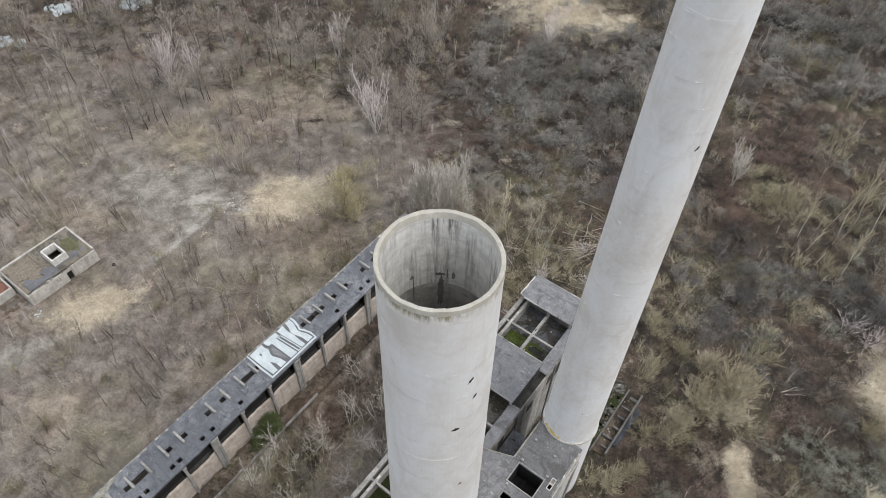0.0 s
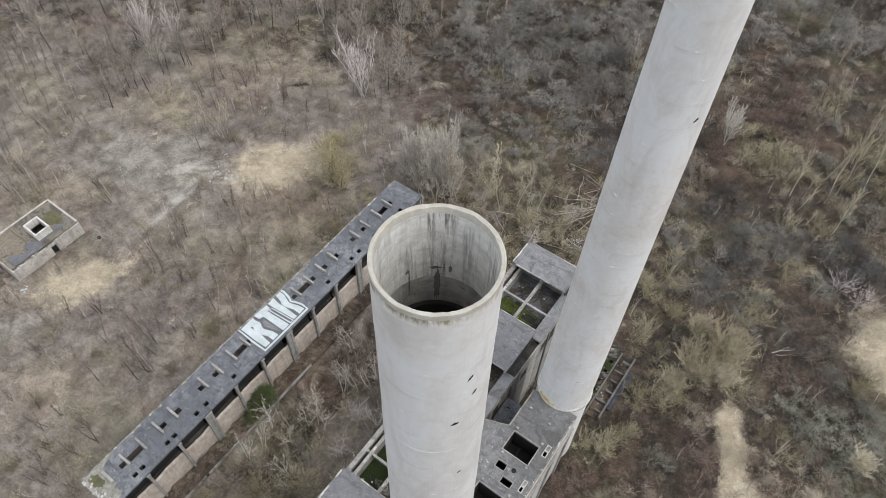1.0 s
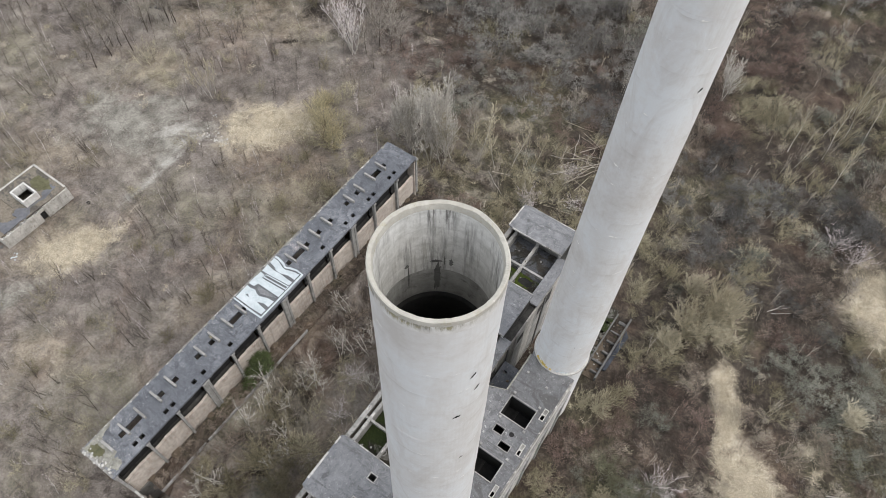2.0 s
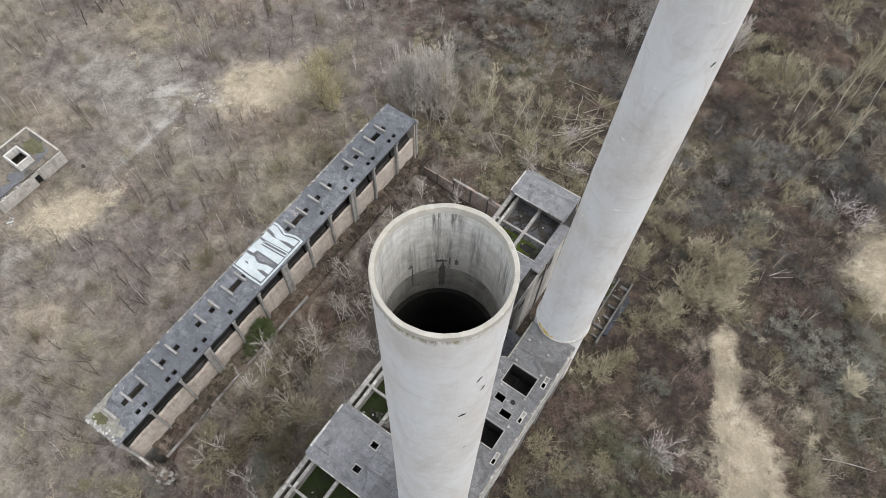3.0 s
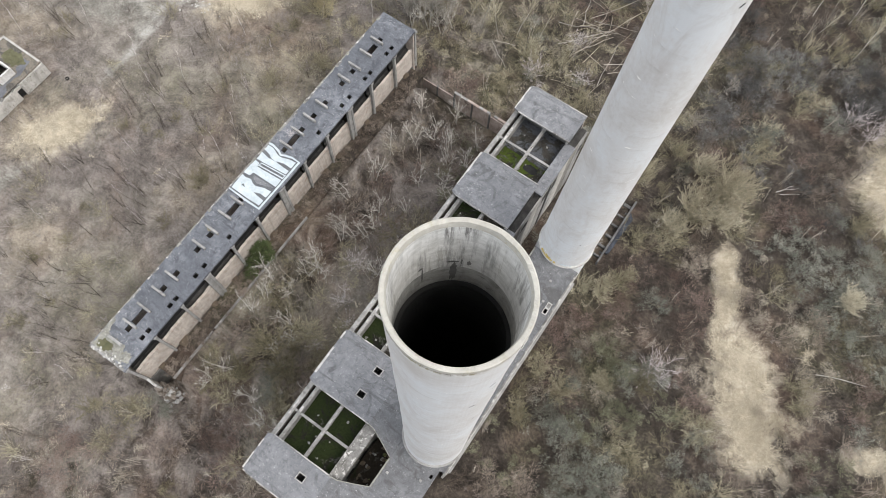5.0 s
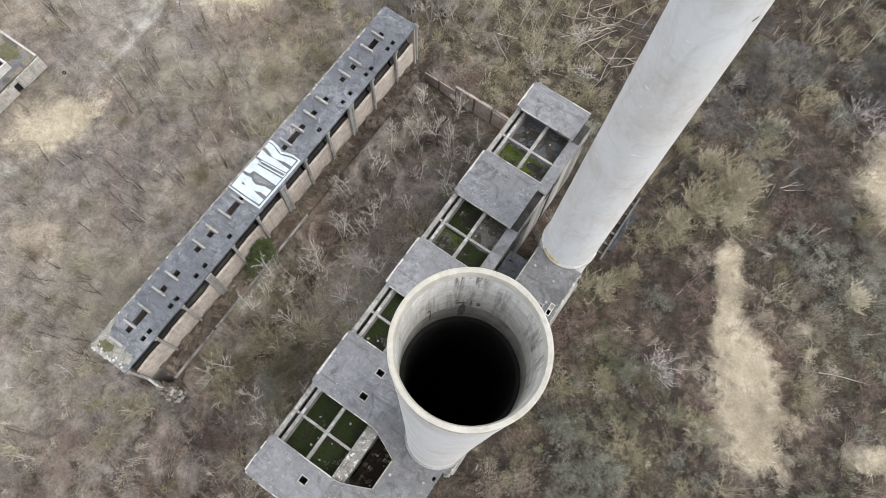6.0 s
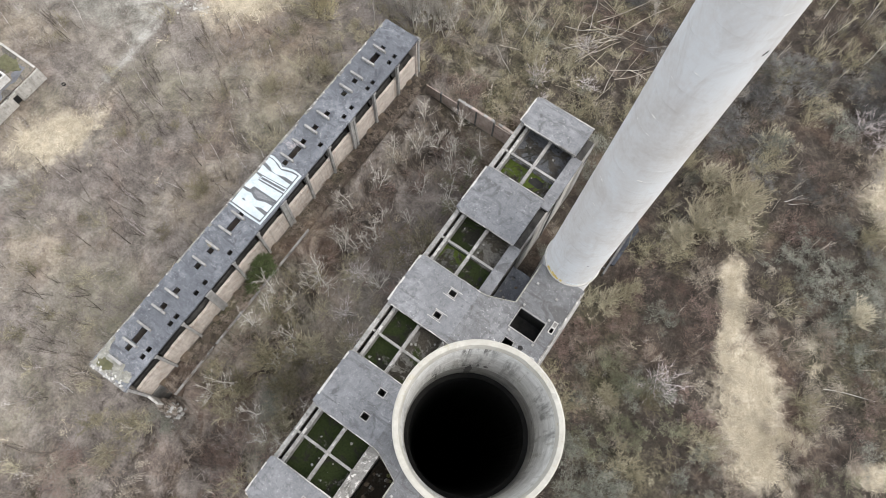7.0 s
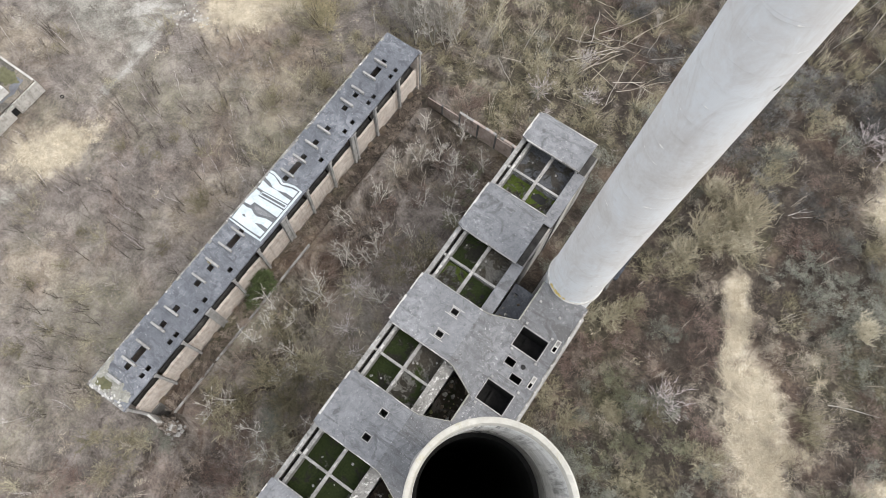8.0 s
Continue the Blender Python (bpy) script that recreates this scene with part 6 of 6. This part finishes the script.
# ---- single trees ----
def grow_tree(rng, height, spread, limbs, twigs, r, stems=1, upright=0.6, clear=0.25, fan=None, tw=None):
    """Trunk frusta and crown twigs of one leafless tree."""
    TP, TQ, TR, TE, LP, LQ, LR, P, Q, R = ([] for _ in range(10))
    for s in range(stems):
        at = np.array([rng.normal(0, 0.12 * stems ** 0.5), rng.normal(0, 0.12 * stems ** 0.5), 0.0]) if stems > 1 else np.zeros(3)
        f = fan or 0.05 + 0.05 * (stems > 1)
        lean = np.array([rng.normal(0, f), rng.normal(0, f), 1.0])
        h = height * rng.uniform(0.75, 1.0)
        pts = [at]
        for i in range(5):
            pts.append(pts[-1] + unit(lean + rng.normal(0, 0.07, 3) * [1, 1, 0.2]) * h / 5)
        pts = np.array(pts)
        rad = r * (1 - np.linspace(0, 0.86, 6))
        TP.append(pts[:-1]), TQ.append(pts[1:]), TR.append(rad[:-1]), TE.append(rad[1:])
        n = limbs
        t = np.clip(clear + (1 - clear) * rng.random(n) ** 0.9, 0, 0.98) * 5
        i = t.astype(int)
        a = pts[i] + (pts[i + 1] - pts[i]) * (t - i)[:, None]
        az = rng.uniform(0, 6.283, n)
        way = np.stack([np.cos(az) * (1 - upright), np.sin(az) * (1 - upright), np.full(n, upright)], 1) + rng.normal(0, 0.1, (n, 3))
        length = spread * (0.35 + 0.65 * (1 - t / 5)) * rng.uniform(0.6, 1.1, n)
        mid = a + unit(way) * length[:, None] * 0.55
        way2 = unit(way) + np.array([0, 0, 0.45]) + rng.normal(0, 0.16, (n, 3))
        end = mid + unit(way2) * length[:, None] * 0.55
        rl = r * 0.42 * (1 - 0.6 * t / 5)
        LP += [a, mid]
        LQ += [mid + (mid - a) * 0.03, end]
        LR += [rl, rl * 0.62]
        m = twigs
        k = rng.integers(0, n, m)
        f = rng.uniform(0.15, 1.0, m)[:, None]
        lower = rng.random(m)[:, None] < 0.4
        b = np.where(lower, a[k] * (1 - f) + mid[k] * f, mid[k] * (1 - f) + end[k] * f)
        wv = unit(np.where(lower, mid[k] - a[k], end[k] - mid[k])) + rng.normal(0, 0.45, (m, 3)) + [0, 0, 0.25]
        e = b + unit(wv) * length[k][:, None] * rng.uniform(0.15, 0.42, (m, 1))
        P.append(b), Q.append(e), R.append(np.full(m, tw or max(0.03, r * 0.2)))
    return [np.concatenate(v) for v in (TP, TQ, TR, TE, LP, LQ, LR, P, Q, R)]


def tree_kind(name, label, category, group, bark, twig, *args, **kw):
    out = []
    for v in range(kw.pop("variants", 3)):
        TP, TQ, TR, TE, LP, LQ, LR, P, Q, R = grow_tree(rng, *args, **kw)
        made = [("trunk", twig_mesh("trunk", TP[i:i + 5], TQ[i:i + 5], TR[i:i + 5], bark, TE[i:i + 5])) for i in range(0, len(TP), 5)]
        out.append(made + [("branchwork", twig_mesh("branchwork", LP, LQ, LR, twig)), ("crown", spray_mesh("crown", P, Q, R, twig))])
    return name, label, category, group, out


def plant(kind_, x, y, z=None, scale=1.0, variant=0, turn=0.0):
    name, label, category, group, meshes = kind_
    th = new(name)
    tagged(th, label, category, group)
    z = float(relief(np.array(x), np.array(y))) - 0.05 if z is None else z
    th.matrix_basis = Matrix.LocRotScale((x, y, z), Euler((0, 0, turn)), (scale, scale, scale))
    for part_name, me in meshes[variant % len(meshes)]:
        ob = new(part_name, me)
        ob.parent = th
    return th


BIRCH = tree_kind("birch_tree", "leafless birch with whitish stems and branches", "tree", "birches", "bark_pale", "tw_birch", 14.5, 4.2, 22, 190, 0.12, stems=9, upright=0.6, clear=0.2, fan=0.2, tw=0.026)
SLIM = tree_kind("birch_sapling", "slender leafless birch with a pale stem", "tree", "birches", "bark_pale", "tw_birch", 9.5, 1.8, 14, 90, 0.06, upright=0.76, clear=0.3, fan=0.08, tw=0.022)
POPLAR = tree_kind("poplar_tree", "tall pale leafless poplar with a fine upright crown", "tree", "poplars", "bark_pale", "tw_poplar", 18.0, 6.0, 60, 1500, 0.13, stems=2, upright=0.64, clear=0.16, fan=0.08, tw=0.034)
ASPEN = tree_kind("aspen_tree", "slender leafless aspen with a pale straight trunk", "tree", "aspens", "bark_pale", "tw_straw", 18.0, 4.2, 40, 700, 0.12, upright=0.66, clear=0.3, fan=0.07, tw=0.03)
SALLOW = tree_kind("sallow_tree", "wide leafless sallow with pale radiating branches", "tree", "sallows", "tw_straw", "tw_straw", 6.6, 5.2, 22, 460, 0.09, stems=11, upright=0.5, clear=0.2, fan=0.5, tw=0.025, variants=2)
THORN = tree_kind("thorn_bush", "wide leafless olive thorn bush", "bush", "thorn bushes", "tw_olive", "tw_olive", 4.6, 4.2, 14, 220, 0.07, stems=10, upright=0.5, clear=0.15, fan=0.55, tw=0.026, variants=2)
WILLOW = tree_kind("willow_tree", "broad leafless willow with yellowish twigs", "tree", "willows", "bark", "tw_yellow", 6.6, 6.0, 34, 330, 0.09, stems=6, upright=0.5, clear=0.1, fan=0.3, tw=0.03, variants=2)
OAK = tree_kind("bare_tree", "leafless grey-brown tree with a dark trunk", "tree", "bare trees", "bark", "tw_wood", 11.0, 5.2, 44, 640, 0.13, upright=0.52, clear=0.25, tw=0.03, variants=4)
RUST = tree_kind("russet_tree", "young tree keeping russet dead leaves", "tree", "russet trees", "bark", "tw_rust", 9.0, 4.0, 36, 800, 0.12, upright=0.55, clear=0.2, tw=0.04, variants=2)
YOUNG = tree_kind("young_tree", "young leafless tree with a dark thin trunk", "tree", "young trees", "bark", "tw_mauve", 8.2, 2.6, 16, 130, 0.07, upright=0.66, clear=0.3, fan=0.07, tw=0.024, variants=5)
CLUMP = tree_kind("coppice_tree", "leafless coppice clump of dark stems", "tree", "young trees", "bark", "tw_mauve", 7.6, 2.3, 8, 70, 0.06, stems=4, upright=0.66, clear=0.3, fan=0.16, tw=0.024, variants=3)
DEAD = tree_kind("dead_shrub", "dead whitish shrub with crooked bare branches", "shrub", "dead shrubs", "bark_pale", "tw_birch", 3.6, 3.6, 13, 90, 0.05, stems=4, fan=0.45, tw=0.022, upright=0.3, clear=0.08, variants=4)
YARD = tree_kind("yard_tree", "pale leafless tree growing in the yard", "tree", "yard trees", "bark_pale", "tw_poplar", 7.6, 3.6, 14, 110, 0.1, stems=2, fan=0.16, tw=0.024, upright=0.55, clear=0.25, variants=4)

rt = random.Random(21)
for k, (x, y, s) in enumerate(((-88.5, 95, 1.3), (-142, 76, 1.0), (-146, 79, 0.9), (-136, 80, 0.95), (-178, 86, 1.0), (-185, 80, 0.9), (-116, 112, 0.9), (-74, 150, 1.0))):
    plant(BIRCH, x, y, scale=s, variant=k, turn=rt.random() * 6)
for k, (x, y, s) in enumerate(((-64, 80, 0.7), (-60.5, 79.5, 0.95), (-58.3, 77.4, 1.05), (-55, 78.9, 1.15), (-57, 83.6, 1.1), (-54, 82.5, 1.0), (-62, 84.5, 0.8), (-13, 132, 0.8), (24, 128, 0.8), (-56.2, 80.6, 1.0), (-52.6, 79.4, 0.85))):
    plant(POPLAR, x, y, scale=s, variant=k, turn=rt.random() * 6)
for k, (x, y, s) in enumerate(((-105.3, 65.4, 0.72), (-104.2, 66.8, 0.66), (-106.6, 64.8, 0.62), (-105.8, 67, 0.7), (-103.8, 65.4, 0.55), (-51.8, 81.9, 1.05), (-50, 84, 0.8), (-47.3, 85.3, 1.0), (-43.4, 85.5, 0.95), (-40.9, 88.1, 0.9), (-37, 90, 0.7), (4.3, 126.1, 0.9), (7, 123, 0.6), (10.9, 128.1, 1.15), (12.9, 137.3, 1.1), (12.2, 143.8, 0.9), (15, 121.1, 1.0), (16.7, 137.5, 1.1), (20, 142, 1.0), (9, 135, 0.8))):
    plant(ASPEN, x, y, scale=s, variant=k, turn=rt.random() * 6)
for k, (x, y, s) in enumerate(((5.4, 73.2, 1.2), (7.2, 78.5, 1.3), (3.2, 69, 0.75), (9.5, 74.5, 0.8), (1.5, 82, 0.7), (33, 74, 0.7))):
    plant(SALLOW, x, y, scale=s, variant=k, turn=rt.random() * 6)
for k, (x, y, s) in enumerate(((-40, 14, 1.1), (-37, 19, 1.1), (-41, 8, 0.9), (-36, 12, 0.9), (-34, 8, 0.8), (-1.8, 52, 0.9), (-0.6, 55.5, 0.8), (11.7, 42.3, 0.8), (-69, 30, 0.7), (-2, 28, 0.8), (1, 34, 0.8), (6, 40, 0.7), (-72, 52, 0.7), (-66, 60, 0.8))):
    plant(THORN, x, y, scale=s, variant=k, turn=rt.random() * 6)
for k, (x, y, s) in enumerate(((-79.8, 74.6, 0.95), (-76, 71.6, 1.05), (-73, 69.8, 0.8), (-82.6, 77.6, 0.7))):
    plant(WILLOW, x, y, scale=s, variant=k, turn=rt.random() * 6)
for k, (x, y, s) in enumerate(((-134.7, 94.4, 1.1), (-137.5, 97, 0.9), (-131, 97.5, 0.8), (-118, 122, 1.0), (-96, 136, 0.9))):
    plant(RUST, x, y, scale=s, variant=k, turn=rt.random() * 6)
for k, (x, y, s) in enumerate(((-71, 40.8, 1.0), (-82.3, 26.9, 1.0), (-71.5, 33.1, 1.0), (-70.1, 35.6, 0.9), (-88.8, 38.8, 0.9), (-71.5, 28.2, 0.85), (-75, 45, 0.8), (-66, 49, 0.8), (-78, 20, 0.8))):
    plant(SLIM, x, y, scale=s, variant=k, turn=rt.random() * 6)
for k, (x, y, s) in enumerate(((11.8, 46.3, 1.4), (19.7, 107, 1.35), (24, 106, 1.3), (-30, 92, 1.0), (-34, 82, 1.1), (-25, 86, 0.9), (-33, 40, 0.8), (-36, 27, 0.85), (-38.5, 33, 0.9), (-32, 24, 0.8), (-35, 18.5, 0.8))):
    plant(DEAD, x, y, scale=s, variant=k, turn=rt.random() * 6)
yard_more = [(rt.uniform(-46, -30), rt.uniform(3, 66), rt.uniform(0.6, 1.0)) for _ in range(26)]
for k, (x, y, s) in enumerate(((-46.3, 22.4, 1.0), (-45.6, 41, 0.95), (-44.2, 47, 1.0), (-43.5, 23, 0.8), (-43, 57, 0.9), (-41, 28, 0.8), (-42.5, 35, 0.9), (-40.5, 43, 0.85), (-38, 51, 0.8), (-44.5, 52.5, 0.8), (-37, 60, 0.8), (-33.5, 63, 0.75), (-45, 62, 0.8), (-39, 38, 0.8), (-36, 45, 0.8), (-34, 54, 0.7), *yard_more)):
    plant(YARD, x, y, scale=1.22 * s, variant=k, turn=rt.random() * 6)
count = {"oak": 0, "young": 0, "clump": 0, "slim": 0}
for _ in range(4000):
    x, y = rt.uniform(-225, 60), rt.uniform(-40, 255)
    ax, ay = np.array([x]), np.array([y])
    if not (in_view_plan(ax, ay)[0] and is_clear(ax, ay, 1.5)[0]) or zone(ax, ay, SAND)[0] > 0.4 or zone(ax, ay, GRAVEL)[0] > 0.5:
        continue
    w = west_of(ax, ay)[0]
    if w < 0.5 and y > 88 and zone(ax, ay, SLATE)[0] > 0.5 and rt.random() < 0.8:
        continue
    if w < 0.5 and y > 88 and count["oak"] < 150:
        plant(OAK, x, y, scale=rt.uniform(0.6, 1.0) * (0.7 if x > -30 else 1.0), variant=rt.randrange(4), turn=rt.random() * 6)
        count["oak"] += 1
    elif w > 0.5 and (y > 96 or x < -128 and y > 55) and count["oak"] < 330:
        plant(OAK, x, y, scale=rt.uniform(0.65, 1.25), variant=rt.randrange(4), turn=rt.random() * 6)
        count["oak"] += 1
    elif w > 0.5:
        c = rt.random()
        if c < 0.5 and count["young"] < 150:
            plant(YOUNG, x, y, scale=rt.uniform(0.6, 1.15), variant=rt.randrange(5), turn=rt.random() * 6)
            count["young"] += 1
        elif c < 0.78 and count["clump"] < 80:
            plant(CLUMP, x, y, scale=rt.uniform(0.6, 1.1), variant=rt.randrange(3), turn=rt.random() * 6)
            count["clump"] += 1
        elif count["slim"] < 60:
            plant(SLIM, x, y, scale=rt.uniform(0.6, 1.05), variant=rt.randrange(3), turn=rt.random() * 6)
            count["slim"] += 1

# small plants on the roofs
plant(DEAD, -13.2, 18.6, z=20.1, scale=0.28, variant=1)
plant(DEAD, -54.3, 40.6, z=16.4, scale=0.4, variant=2)
plant(WILLOW, -54.1, 21.5, z=16.4, scale=0.1, variant=0)
plant(DEAD, -27.0, 67.6, z=20.5, scale=0.3, variant=0)

# evergreen bush on the platform
P, Q, R = grow_dome(rng, 20, 1800, 3.2, 4.6, 0.05, 9)
bush = thing("evergreen_bush", "dark green evergreen bush against the bunker wall", "bush", (-49.4, 24.2, 6.6))
ob = new("foliage", twig_mesh("foliage", P, Q, R * 1.3, "needles"))
ob.parent = bush

# fallen trunks
def log(x, y, ang, length, r, mat, label, z=0.35, tilt=0.06):
    d = np.array([math.cos(ang), math.sin(ang), 0.0])
    pts = np.array([np.array([x, y, z]) + d * length * (i / 4 - 0.5) + np.array([0, 0, tilt * length * (i / 4)]) + np.array([-d[1], d[0], 0]) * rt.uniform(-0.03, 0.03) * length * (i not in (0, 4)) for i in range(5)])
    rad = r * np.linspace(1, 0.45, 5)
    th = new("fallen_trunk", twig_mesh("fallen_trunk", pts[:-1], pts[1:], rad[:-1], mat, rad[1:]))
    tagged(th, label, "log", "fallen trunks")


FELLED = [((-35, 92.8), (-24.3, 97.2)), ((-32.8, 89.1), (-25.5, 98.4)), ((-27.6, 92.9), (-23.2, 103.9)), ((-21.9, 89), (-14.9, 96.5)), ((-31.6, 96.8), (-25.4, 96)), ((-21.3, 99.4), (-21.2, 105.7)),
          ((-29.9, 97.5), (-21.2, 100.4)), ((-28.1, 95.5), (-29, 103.2)), ((-30.9, 95), (-33.1, 101.8)), ((-29, 88.9), (-24.9, 96.3)), ((-31, 91.2), (-22.2, 89.5)), ((-24.7, 100.2), (-20.1, 110.4)),
          ((-30.7, 97.8), (-24.2, 109)), ((-20, 98.3), (-15.1, 102.3)), ((-22.1, 85.3), (-23.5, 95.8)), ((-33.3, 83), (-33.1, 78.9)), ((-43, 81.9), (-37.7, 78.4)), ((-27.4, 100.5), (-25.6, 94.3)), ((-33.3, 97), (-32.4, 92.4))]
for (xa, ya), (xb, yb) in FELLED:
    log((xa + xb) / 2, (ya + yb) / 2, math.atan2(yb - ya, xb - xa), math.hypot(xb - xa, yb - ya), rt.uniform(0.065, 0.11), rt.choice(["bark_pale", "tw_ash", "tw_pale", "tw_fawn"]), "bleached fallen trunk lying in scrub", z=rt.uniform(2.4, 3.4), tilt=rt.uniform(-0.03, 0.04))
for k in range(26):
    log(rt.gauss(-27, 6), rt.gauss(93, 7), rt.choice([rt.gauss(0.25, 0.35), rt.gauss(1.25, 0.45), rt.gauss(0.7, 0.5)]), rt.uniform(2.5, 7), rt.uniform(0.045, 0.08), rt.choice(["tw_straw", "tw_pale", "tw_fawn"]), "thin bleached fallen trunk lying in scrub", z=rt.uniform(1.8, 3.0), tilt=rt.uniform(-0.08, 0.12))
for dx, dy, a in ((0, 0, 0.75), (0.4, -0.9, 0.6), (-0.8, -0.5, 0.95)):
    log(16.5 + dx, 88.1 + dy, a, 3.6, 0.075, "bark_pale", "pair of bleached logs in the scrub", z=1.2, tilt=0.01)
log(38, 62, 0.35, 8, 0.1, "bark_pale", "bleached fallen trunk lying in scrub", z=0.8)
